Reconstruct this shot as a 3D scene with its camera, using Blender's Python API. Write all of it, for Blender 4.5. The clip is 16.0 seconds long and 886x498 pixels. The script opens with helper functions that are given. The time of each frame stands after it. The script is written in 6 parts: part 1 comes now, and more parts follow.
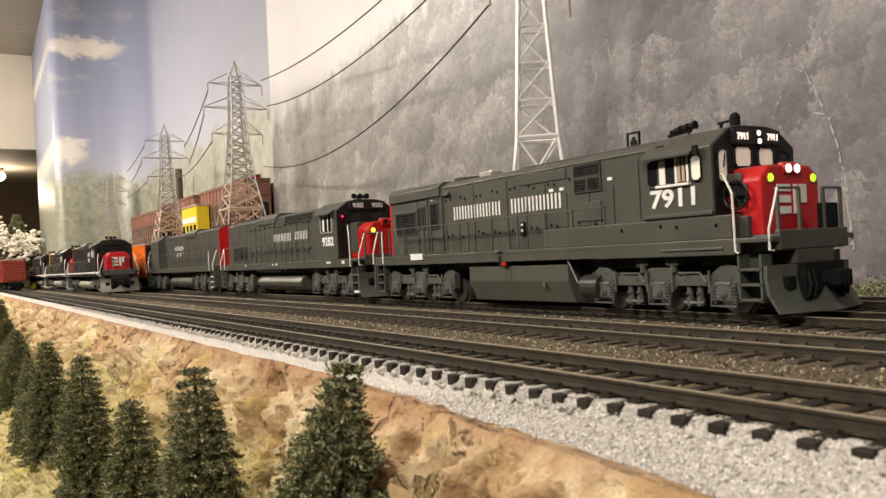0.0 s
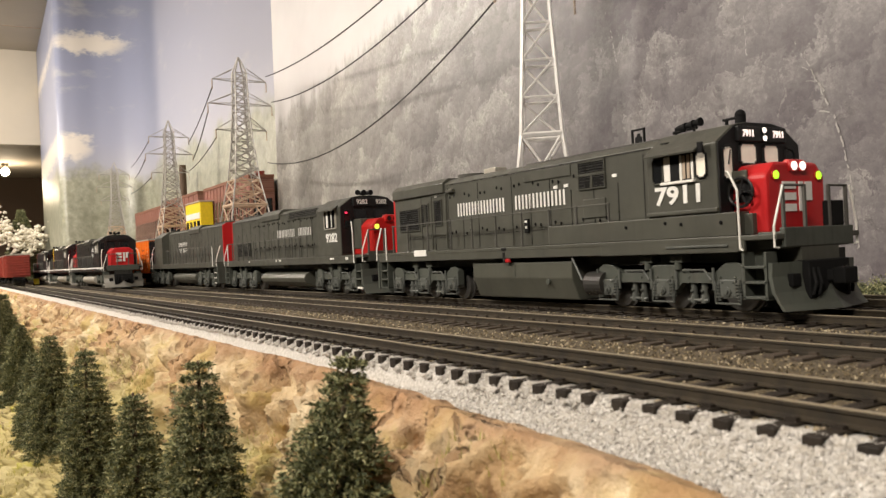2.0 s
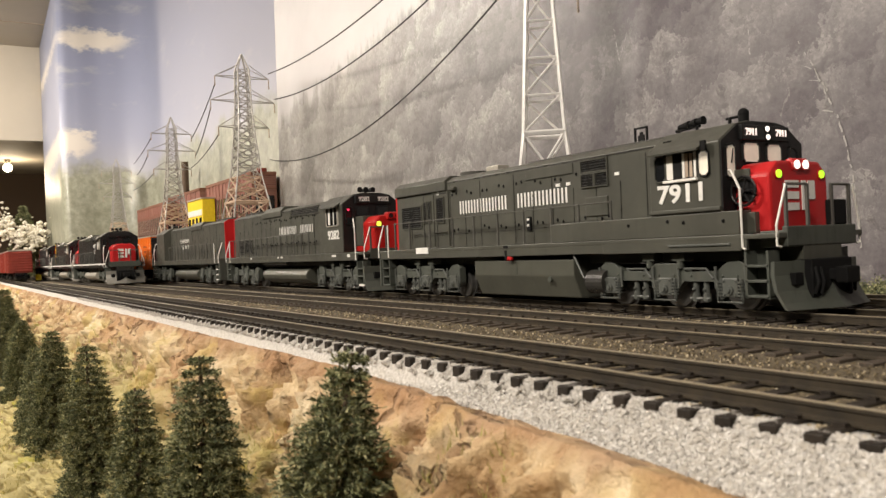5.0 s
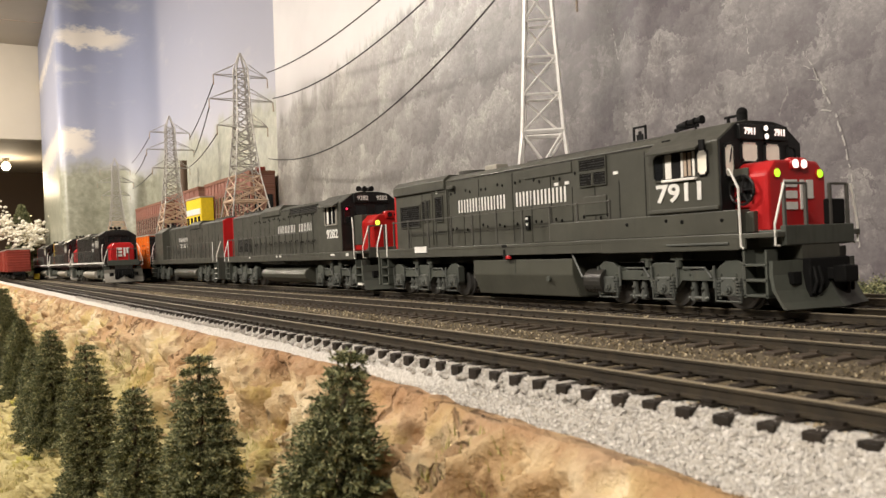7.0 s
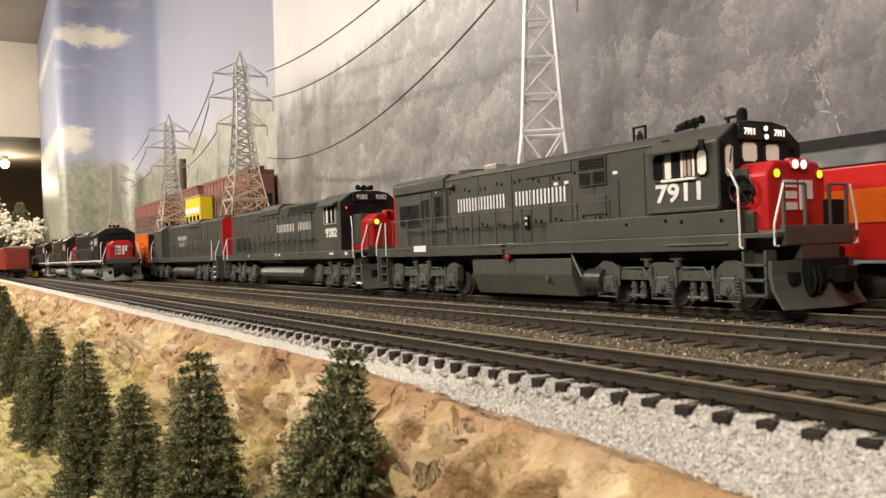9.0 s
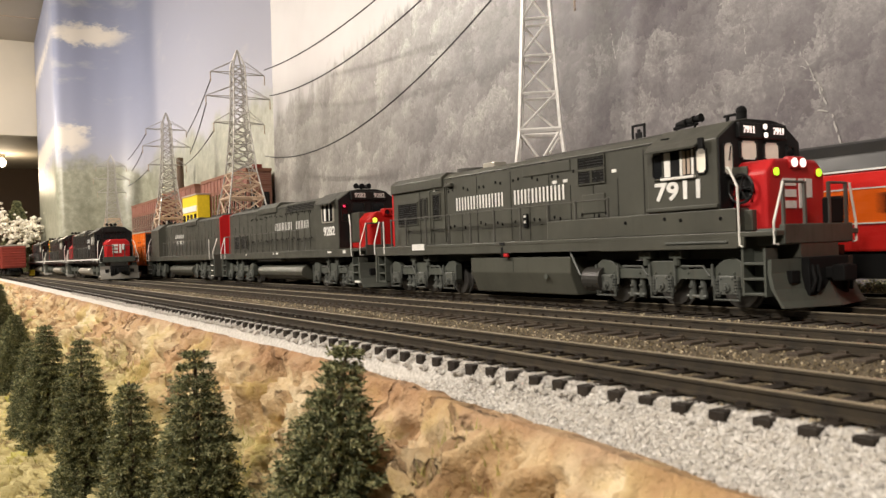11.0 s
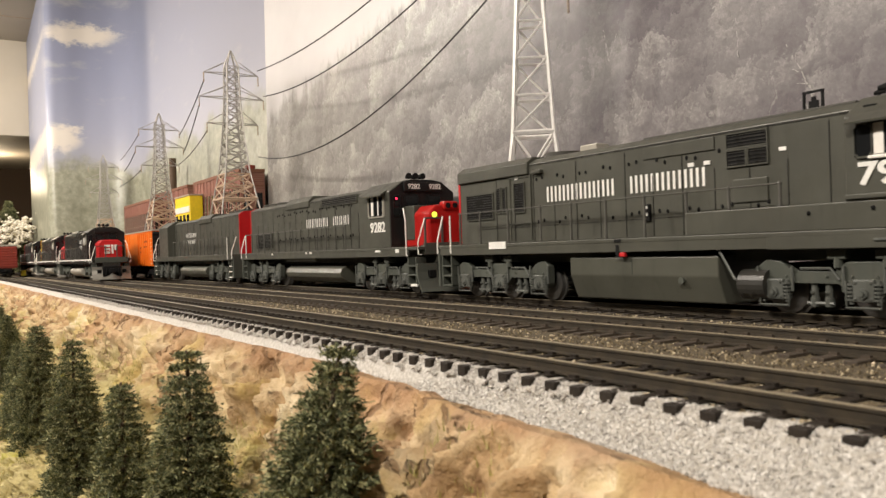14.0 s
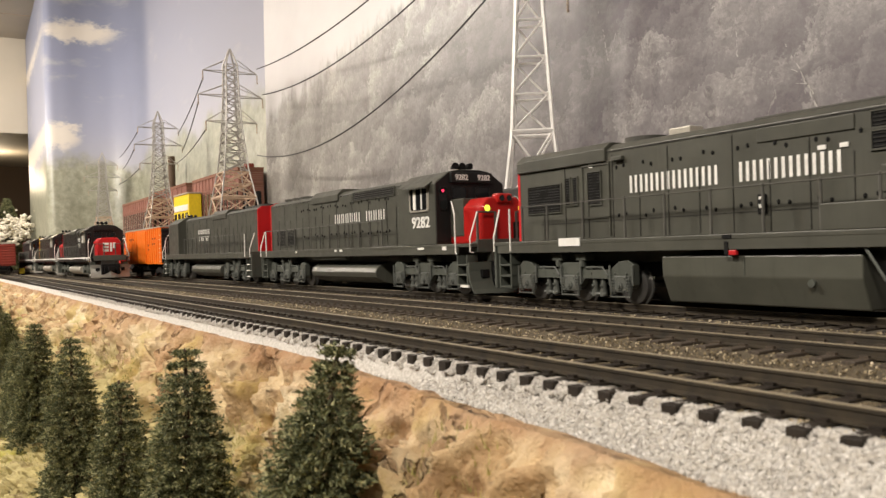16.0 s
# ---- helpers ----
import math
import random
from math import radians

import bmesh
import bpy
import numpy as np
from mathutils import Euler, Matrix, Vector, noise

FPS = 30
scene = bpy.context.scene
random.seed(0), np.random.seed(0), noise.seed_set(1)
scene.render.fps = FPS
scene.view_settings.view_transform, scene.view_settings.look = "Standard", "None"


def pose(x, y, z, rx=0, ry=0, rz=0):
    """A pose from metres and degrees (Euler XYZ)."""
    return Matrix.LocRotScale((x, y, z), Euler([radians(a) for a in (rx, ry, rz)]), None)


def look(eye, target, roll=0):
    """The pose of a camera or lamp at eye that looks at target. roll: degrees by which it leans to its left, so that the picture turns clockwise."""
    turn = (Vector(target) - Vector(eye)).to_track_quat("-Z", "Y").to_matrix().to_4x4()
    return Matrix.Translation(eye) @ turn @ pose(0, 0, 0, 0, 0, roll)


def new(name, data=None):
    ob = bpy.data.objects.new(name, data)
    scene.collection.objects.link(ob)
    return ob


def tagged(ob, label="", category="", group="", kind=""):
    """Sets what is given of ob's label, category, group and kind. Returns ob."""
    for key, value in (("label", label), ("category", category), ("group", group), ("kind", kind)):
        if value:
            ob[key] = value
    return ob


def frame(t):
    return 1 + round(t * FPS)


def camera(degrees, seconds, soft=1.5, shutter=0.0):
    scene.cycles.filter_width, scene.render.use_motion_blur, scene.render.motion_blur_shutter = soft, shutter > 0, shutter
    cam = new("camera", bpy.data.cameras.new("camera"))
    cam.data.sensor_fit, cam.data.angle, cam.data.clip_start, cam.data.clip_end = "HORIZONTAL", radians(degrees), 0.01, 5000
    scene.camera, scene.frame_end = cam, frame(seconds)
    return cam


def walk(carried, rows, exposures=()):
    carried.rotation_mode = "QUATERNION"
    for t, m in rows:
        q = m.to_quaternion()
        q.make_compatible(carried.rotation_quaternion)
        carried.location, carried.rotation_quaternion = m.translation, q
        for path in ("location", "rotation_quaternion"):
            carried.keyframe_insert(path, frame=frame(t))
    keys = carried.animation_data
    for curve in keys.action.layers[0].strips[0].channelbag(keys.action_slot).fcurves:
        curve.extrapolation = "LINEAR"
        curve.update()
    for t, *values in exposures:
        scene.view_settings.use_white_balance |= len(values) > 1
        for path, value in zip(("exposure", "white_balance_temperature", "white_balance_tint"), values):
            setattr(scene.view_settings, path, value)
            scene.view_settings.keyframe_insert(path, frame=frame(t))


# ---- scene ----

def aim(x, y, z, yaw, pitch, roll):
    """A camera pose from its place and its turn from the +y direction, all in metres and degrees."""
    a, b = radians(yaw), radians(pitch)
    eye = Vector((x, y, z))
    return look(eye, eye + Vector((math.sin(a) * math.cos(b), math.cos(a) * math.cos(b), math.sin(b))), roll)


cam = camera(56.768, 16.0, soft=1.4, shutter=0.5)
cam.data.dof.use_dof, cam.data.dof.focus_distance, cam.data.dof.aperture_fstop = True, 0.50, 80.0
walk(cam, [(t, aim(*row)) for t, *row in [
    (0, 0.24646, -0.19690, 0.02103, -58.488, 0.330, -3.034),
    (0.5, 0.24620, -0.19704, 0.02048, -58.363, 0.380, -2.842),
    (1, 0.24653, -0.19696, 0.02077, -58.616, 0.291, -2.911),
    (1.5, 0.24630, -0.19686, 0.02078, -58.702, 0.270, -2.930),
    (2, 0.24609, -0.19694, 0.02051, -58.720, 0.186, -2.738),
    (2.5, 0.24617, -0.19706, 0.02031, -58.673, 0.118, -2.583),
    (3, 0.24617, -0.19698, 0.02032, -58.708, 0.129, -2.593),
    (3.5, 0.24606, -0.19697, 0.02039, -58.776, 0.120, -2.597),
    (4, 0.24597, -0.19699, 0.02021, -58.812, 0.135, -2.507),
    (6.5, 0.24607, -0.19708, 0.02013, -58.803, 0.010, -2.380),
    (7, 0.24604, -0.19706, 0.02011, -58.749, 0.013, -2.374),
    (7.5, 0.24615, -0.19706, 0.02008, -58.756, 0.014, -2.380),
    (8, 0.24624, -0.19717, 0.02004, -58.793, 0.067, -2.321),
    (8.5, 0.24583, -0.19710, 0.01975, -58.676, 0.026, -2.135),
    (9, 0.24591, -0.19720, 0.01970, -58.662, 0.019, -2.081),
    (11.5, 0.24604, -0.19732, 0.01946, -58.457, -0.066, -2.032),
    (12, 0.24624, -0.19739, 0.01963, -58.476, -0.088, -1.966),
    (12.5, 0.24576, -0.19719, 0.01922, -58.265, -0.059, -1.820),
    (13, 0.24598, -0.19725, 0.01935, -58.149, -0.059, -1.862),
    (13.5, 0.24597, -0.19720, 0.01947, -58.076, -0.000, -2.002),
    (14, 0.24620, -0.19739, 0.01936, -58.004, 0.041, -1.873),
    (14.5, 0.24615, -0.19742, 0.01936, -58.026, 0.034, -1.803),
    (15, 0.24598, -0.19720, 0.01954, -57.996, -0.014, -1.811),
    (15.5, 0.24578, -0.19730, 0.01928, -57.816, -0.065, -1.600),
    (16, 0.24616, -0.19735, 0.01939, -57.920, -0.040, -1.709),
]])

# ---- world, lamps, exposure ----
world = bpy.data.worlds.new("world")
scene.world = world
world.use_nodes = True
world.node_tree.nodes["Background"].inputs[0].default_value = (1.0, 0.85, 0.68, 1)
world.node_tree.nodes["Background"].inputs[1].default_value = 0.006
scene.view_settings.exposure = 0.0


def ceiling_light(x, y, power, aim_at, wide=0.07, long=0.20):
    """A lamp under the ceiling over the aisle, turned towards the layout."""
    lamp = bpy.data.lights.new("ceiling_lamp", "AREA")
    lamp.shape, lamp.size, lamp.size_y = "RECTANGLE", long, wide
    lamp.energy, lamp.color = power, (1.0, 0.90, 0.79)
    ob = new("ceiling_lamp", lamp)
    ob.matrix_world = look((x, y, 0.555), aim_at)
    return ob


ceiling_light(-1.15, -0.50, 9.4, (-1.20, 0.05, 0.04))
ceiling_light(-0.36, -0.62, 7.4, (-0.32, -0.09, -0.06))
ceiling_light(0.44, -0.66, 6.9, (0.28, -0.16, -0.06))
ceiling_light(-1.80, -0.42, 4.2, (-1.80, -0.10, 0.0), 0.06, 0.12)

# ---- materials ----


class Nodes:
    """A thin wrapper round a node tree."""

    def __init__(self, name):
        self.mat = bpy.data.materials.new(name)
        self.mat.use_nodes = True
        self.tree = self.mat.node_tree
        self.bsdf = self.tree.nodes["Principled BSDF"]

    def add(self, kind, **values):
        n = self.tree.nodes.new(kind)
        for key, value in values.items():
            if key in n.inputs:
                n.inputs[key].default_value = value
        return n

    def link(self, a, b):
        self.tree.links.new(a, b)

    def coords(self):
        return self.tree.nodes.new("ShaderNodeTexCoord").outputs["Object"]

    def world(self):
        return self.tree.nodes.new("ShaderNodeNewGeometry").outputs["Position"]

    def noise(self, scale, detail=4.0, rough=0.6, vector=None, stretch=None):
        n = self.tree.nodes.new("ShaderNodeTexNoise")
        n.inputs["Scale"].default_value, n.inputs["Detail"].default_value = scale, detail
        n.inputs["Roughness"].default_value = rough
        v = vector or self.coords()
        if stretch:
            m = self.tree.nodes.new("ShaderNodeMapping")
            m.inputs["Scale"].default_value = stretch
            self.link(v, m.inputs["Vector"])
            v = m.outputs[0]
        self.link(v, n.inputs["Vector"])
        return n.outputs["Fac"]

    def ramp(self, fac, stops):
        n = self.tree.nodes.new("ShaderNodeValToRGB")
        while len(n.color_ramp.elements) < len(stops):
            n.color_ramp.elements.new(0.5)
        for e, (p, col) in zip(n.color_ramp.elements, stops):
            e.position, e.color = p, (*col, 1)
        self.link(fac, n.inputs[0])
        return n.outputs[0]

    def mix(self, fac, a, b, mode="MIX"):
        n = self.tree.nodes.new("ShaderNodeMix")
        n.data_type, n.blend_type = "RGBA", mode
        for sock, val in ((n.inputs[0], fac), (n.inputs[6], a), (n.inputs[7], b)):
            if isinstance(val, (int, float)):
                sock.default_value = val
            elif isinstance(val, tuple):
                sock.default_value = (*val, 1)
            else:
                self.link(val, sock)
        return n.outputs[2]

    def math(self, op, a, b=0.0, clamp=False):
        n = self.tree.nodes.new("ShaderNodeMath")
        n.operation, n.use_clamp = op, clamp
        for sock, val in ((n.inputs[0], a), (n.inputs[1], b)):
            if isinstance(val, (int, float)):
                sock.default_value = val
            else:
                self.link(val, sock)
        return n.outputs[0]

    def split(self, vector):
        n = self.tree.nodes.new("ShaderNodeSeparateXYZ")
        self.link(vector, n.inputs[0])
        return n.outputs

    def smooth(self, value, low, high):
        n = self.tree.nodes.new("ShaderNodeMapRange")
        n.interpolation_type = "SMOOTHSTEP"
        n.inputs[1].default_value, n.inputs[2].default_value = low, high
        self.link(value, n.inputs[0])
        return n.outputs[0]

    def bump(self, height, strength, distance):
        n = self.tree.nodes.new("ShaderNodeBump")
        n.inputs["Strength"].default_value, n.inputs["Distance"].default_value = strength, distance
        self.link(height, n.inputs["Height"])
        self.link(n.outputs[0], self.bsdf.inputs["Normal"])

    def set(self, color=None, rough=None, metal=None, emit=None, power=0.0, spec=None):
        b = self.bsdf.inputs
        if color is not None:
            if isinstance(color, tuple):
                b["Base Color"].default_value = (*color, 1)
            else:
                self.link(color, b["Base Color"])
        if rough is not None:
            if isinstance(rough, (int, float)):
                b["Roughness"].default_value = rough
            else:
                self.link(rough, b["Roughness"])
        if metal is not None:
            b["Metallic"].default_value = metal
        if spec is not None:
            b["Specular IOR Level"].default_value = spec
        if emit is not None:
            b["Emission Color"].default_value, b["Emission Strength"].default_value = (*emit, 1), power
        return self


def painted(name, color, rough=0.45, vary=0.18, grime=(0.10, 0.085, 0.065), dirt=0.25, metal=0.0):
    """Model paint: faint mottling, dust in patches and a fine tooth."""
    n = Nodes(name)
    dark = tuple(c * (1 - vary) for c in color)
    light = tuple(min(1, c * (1 + vary)) for c in color)
    base = n.ramp(n.noise(60, 5), [(0.3, dark), (0.7, light)])
    streak = n.math("MULTIPLY", n.smooth(n.noise(420, 4, 0.6, stretch=(1, 1, 0.07)), 0.52, 0.75), dirt * 0.9)
    base = n.mix(streak, base, tuple(c * 0.45 for c in color))
    patch = n.math("MULTIPLY", n.smooth(n.noise(140, 6, 0.7, stretch=(1, 1, 0.45)), 0.5, 0.8), dirt)
    n.set(n.mix(patch, base, grime), n.ramp(n.noise(220, 3), [(0.2, (rough - 0.1,) * 3), (0.8, (rough + 0.12,) * 3)]), metal, spec=0.38)
    n.bump(n.noise(2500, 2), 0.10, 0.0002)
    return n.mat


def plain(name, color, rough=0.5, metal=0.0, emit=None, power=0.0):
    n = Nodes(name)
    n.set(n.ramp(n.noise(300, 4), [(0.25, tuple(c * 0.86 for c in color)), (0.75, tuple(min(1, c * 1.1) for c in color))]), rough, metal, emit, power)
    return n.mat


GREY = painted("lark_grey_paint", (0.066, 0.066, 0.053), 0.42)
DARKGREY = painted("dark_grey_paint", (0.030, 0.029, 0.026), 0.3)
ROOFGREY = painted("roof_grey_paint", (0.058, 0.056, 0.047), 0.55)
UNDER = painted("underframe_grey_paint", (0.066, 0.072, 0.060), 0.5, dirt=0.45)
TANK = painted("tank_paint", (0.074, 0.075, 0.060), 0.38, dirt=0.3)
RED = painted("scarlet_paint", (0.50, 0.018, 0.020), 0.35, 0.1, dirt=0.06)
BLOODRED = painted("orange_red_paint", (0.40, 0.013, 0.011), 0.35, 0.1, dirt=0.06)
BLACK = painted("black_paint", (0.012, 0.012, 0.012), 0.4, dirt=0.2)
MATBLACK = plain("matt_black", (0.007, 0.007, 0.007), 0.8)
MATBLACK.node_tree.nodes["Principled BSDF"].inputs["Specular IOR Level"].default_value = 0.2
WHITE = plain("white_lettering", (0.78, 0.77, 0.73), 0.5)
HANDRAIL = plain("white_handrail_paint", (0.80, 0.78, 0.72), 0.4)
GREYRAIL = plain("grey_handrail_paint", (0.085, 0.082, 0.072), 0.45)
SILVER = plain("silver_paint", (0.52, 0.49, 0.42), 0.35, 0.45)
DULLSILVER = plain("dull_silver_paint", (0.22, 0.21, 0.185), 0.4, 0.4)
STEEL = plain("bright_steel", (0.45, 0.43, 0.40), 0.28, 0.9)
WHEEL = plain("wheel_steel", (0.17, 0.165, 0.155), 0.34, 0.7)
ORANGE = painted("orange_paint", (0.78, 0.17, 0.012), 0.38, 0.1, dirt=0.1)
DAYORANGE = painted("stripe_orange_paint", (0.80, 0.135, 0.014), 0.25, 0.06, dirt=0.03)
DAYRED = painted("stripe_red_paint", (0.56, 0.022, 0.018), 0.25, 0.06, dirt=0.03)
YELLOW = plain("yellow_paint", (0.80, 0.60, 0.02), 0.5)
CARRED = painted("boxcar_red_paint", (0.24, 0.035, 0.022), 0.5)
LIT = plain("lit_cab_window", (0.80, 0.74, 0.62), 0.2, 0.0, (1.0, 0.86, 0.68), 0.20)
BOARD = plain("lit_number", (0.9, 0.85, 0.8), 0.4, 0.0, (1.0, 0.80, 0.72), 1.0)
LAMP = plain("headlight_glow", (1, 0.95, 0.85), 0.3, 0.0, (1.0, 0.86, 0.76), 1.5)
MARKER = plain("green_marker_glow", (0.7, 0.9, 0.1), 0.3, 0.0, (0.42, 1.0, 0.02), 1.25)
AMBER = plain("amber_light_glow", (0.9, 0.8, 0.2), 0.3, 0.0, (0.66, 1.0, 0.05), 1.25)
REDGLOW = plain("red_light_glow", (0.9, 0.05, 0.1), 0.3, 0.0, (1.0, 0.03, 0.10), 1.5)
BULB = plain("warm_bulb_glow", (1, 0.9, 0.7), 0.4, 0.0, (1.0, 0.84, 0.58), 9.0)
GLASS = plain("dark_window_glass", (0.012, 0.013, 0.014), 0.08)
PYLONWHITE = plain("white_pylon_paint", (0.80, 0.78, 0.75), 0.35, 0.1)
PYLON = plain("galvanised_pylon_paint", (0.42, 0.40, 0.37), 0.4, 0.4)
PYLONRUST = plain("brown_pylon_plastic", (0.52, 0.38, 0.27), 0.55)
WIRE = plain("black_wire", (0.02, 0.019, 0.018), 0.5)
TRUNK = plain("tree_trunk_bark", (0.10, 0.065, 0.04), 0.8)


def tie_material(name="tie_plastic", light=1.0):
    n = Nodes(name)
    info = n.tree.nodes.new("ShaderNodeObjectInfo").outputs["Random"]
    a = n.ramp(n.noise(500, 4, stretch=(3, 0.4, 1)), [(0.3, (0.012 * light, 0.010 * light, 0.008 * light)), (0.75, (0.034 * light, 0.026 * light, 0.019 * light))])
    n.set(n.mix(n.math("MULTIPLY", info, 0.15), a, (0.06, 0.045, 0.032)), 0.6, spec=0.25)
    n.bump(n.noise(1500, 3, stretch=(4, 0.5, 1)), 0.3, 0.0003)
    return n.mat


def rail_material():
    n = Nodes("rail_steel")
    w = n.world()
    z = n.split(w)[2]
    top = n.smooth(z, -0.00022, -0.00004)
    rust = n.ramp(n.noise(250, 4), [(0.3, (0.015, 0.012, 0.008)), (0.7, (0.044, 0.033, 0.019))])
    n.set(n.mix(top, rust, (0.34, 0.29, 0.205)), n.ramp(top, [(0, (0.55,) * 3), (1, (0.36,) * 3)]))
    n.link(n.math("MULTIPLY", top, 0.35), n.bsdf.inputs["Metallic"])
    return n.mat


def stone_material():
    n = Nodes("ballast_stone")
    isl = n.tree.nodes.new("ShaderNodeNewGeometry").outputs["Random Per Island"]
    base = n.ramp(isl, [(0.0, (0.30, 0.28, 0.255)), (0.3, (0.47, 0.45, 0.42)), (0.7, (0.60, 0.58, 0.54)), (1.0, (0.72, 0.70, 0.66))])
    n.set(n.mix(n.smooth(n.noise(900, 3), 0.4, 0.7), base, (0.45, 0.42, 0.37)), 0.85)
    return n.mat


def crumb_material():
    n = Nodes("tan_ballast_crumb")
    isl = n.tree.nodes.new("ShaderNodeNewGeometry").outputs["Random Per Island"]
    n.set(n.ramp(isl, [(0.0, (0.036, 0.027, 0.014)), (0.4, (0.12, 0.092, 0.050)), (0.75, (0.30, 0.24, 0.14)), (1.0, (0.68, 0.59, 0.42))]), 0.85)
    return n.mat


def bed_material():
    n = Nodes("ballast_bed")
    grit = n.noise(1400, 3, 0.7)
    y = n.split(n.world())[1]
    pale = n.ramp(grit, [(0.3, (0.36, 0.34, 0.30)), (0.5, (0.54, 0.52, 0.48)), (0.7, (0.68, 0.66, 0.62))])
    tan = n.ramp(n.noise(1100, 4, 0.75), [(0.33, (0.040, 0.030, 0.017)), (0.5, (0.105, 0.080, 0.046)), (0.64, (0.21, 0.170, 0.105)), (0.78, (0.44, 0.38, 0.27))])
    brown = n.ramp(n.noise(900, 4, 0.75), [(0.3, (0.035, 0.028, 0.020)), (0.55, (0.095, 0.078, 0.055)), (0.75, (0.24, 0.20, 0.145))])
    jitter = n.math("MULTIPLY", n.noise(60, 4), 0.010)
    y2 = n.math("ADD", y, jitter)
    col = n.mix(n.smooth(y2, -0.106, -0.100), pale, tan)
    n.set(n.mix(n.smooth(y2, -0.085, -0.020), col, brown), 0.9)
    n.bump(grit, 0.7, 0.0008)
    return n.mat


def rock_material():
    """Carved plaster: cream and ochre washes, a rust wash on the upper lip, the shade of pits and cracks painted in
    dark brown.
    """
    n = Nodes("plaster_rock")
    w = n.world()
    big, mid, fine = n.noise(20, 5, 0.6, w), n.noise(52, 6, 0.62, w), n.noise(600, 4, 0.7, w)
    base = n.ramp(mid, [(0.30, (0.25, 0.145, 0.068)), (0.40, (0.45, 0.30, 0.15)), (0.50, (0.60, 0.45, 0.26)), (0.66, (0.76, 0.63, 0.42))])
    rust = n.mix(n.math("MULTIPLY", n.smooth(big, 0.52, 0.66), 0.55), base, (0.42, 0.215, 0.095))
    ochre = n.mix(n.math("MULTIPLY", n.smooth(n.noise(30, 5, 0.6, w), 0.52, 0.64), 0.60), rust, (0.54, 0.40, 0.12))
    z = n.split(w)[2]
    lip = n.math("MULTIPLY", n.smooth(n.math("ADD", z, n.math("MULTIPLY", n.noise(70, 4, 0.6, w), 0.014)), -0.0045, 0.0010), 0.75)
    low = n.math("MULTIPLY", n.smooth(n.math("ADD", n.math("MULTIPLY", z, -1), n.math("MULTIPLY", mid, 0.05)), 0.042, 0.064), 0.80)
    moss = n.math("MULTIPLY", n.smooth(n.noise(44, 4, 0.6, w), 0.56, 0.66), n.math("MULTIPLY", low, 1.3))
    col = n.mix(low, n.mix(lip, ochre, (0.37, 0.205, 0.105)), (0.46, 0.40, 0.165))
    col = n.mix(moss, col, (0.42, 0.38, 0.07))
    crack = n.smooth(n.math("ABSOLUTE", n.math("SUBTRACT", n.noise(46, 5, 0.55, w, (1.0, 1.0, 0.8)), 0.5)), 0.030, 0.006)
    crack = n.math("MULTIPLY", crack, n.smooth(n.noise(19, 3, 0.5, w), 0.47, 0.58))
    pock = n.tree.nodes.new("ShaderNodeTexVoronoi")
    pock.inputs["Scale"].default_value = 210
    n.link(w, pock.inputs["Vector"])
    pit = n.math("MULTIPLY", n.smooth(pock.outputs["Distance"], 0.50, 0.12), n.smooth(n.noise(33, 4, 0.6, w), 0.50, 0.62))
    hollow = n.math("MAXIMUM", crack, pit)
    # crevice shade put into the colour: dark brown in crack and pit shapes
    col = n.mix(n.math("MULTIPLY", hollow, 0.62), col, (0.16, 0.080, 0.034))
    n.set(n.mix(n.math("MULTIPLY", n.smooth(fine, 0.55, 0.75), 0.18), col, (0.20, 0.12, 0.055)), 0.9)
    n.bump(n.math("SUBTRACT", n.math("ADD", n.math("MULTIPLY", mid, 1.6), n.math("ADD", n.math("MULTIPLY", fine, 0.5), n.math("MULTIPLY", n.noise(170, 5, 0.65, w), 0.6))), n.math("MULTIPLY", hollow, 0.7)), 0.9, 0.0026)
    return n.mat


def needle_material():
    n = Nodes("conifer_needles")
    isl = n.tree.nodes.new("ShaderNodeNewGeometry").outputs["Random Per Island"]
    base = n.ramp(isl, [(0.0, (0.032, 0.040, 0.018)), (0.4, (0.125, 0.140, 0.062)), (0.8, (0.26, 0.265, 0.125)), (1.0, (0.46, 0.43, 0.23))])
    n.set(base, 0.75)
    return n.mat


def grass_material():
    n = Nodes("static_grass")
    isl = n.tree.nodes.new("ShaderNodeNewGeometry").outputs["Random Per Island"]
    n.set(n.ramp(isl, [(0.0, (0.20, 0.19, 0.04)), (0.5, (0.38, 0.34, 0.10)), (1.0, (0.52, 0.44, 0.18))]), 0.8)
    return n.mat


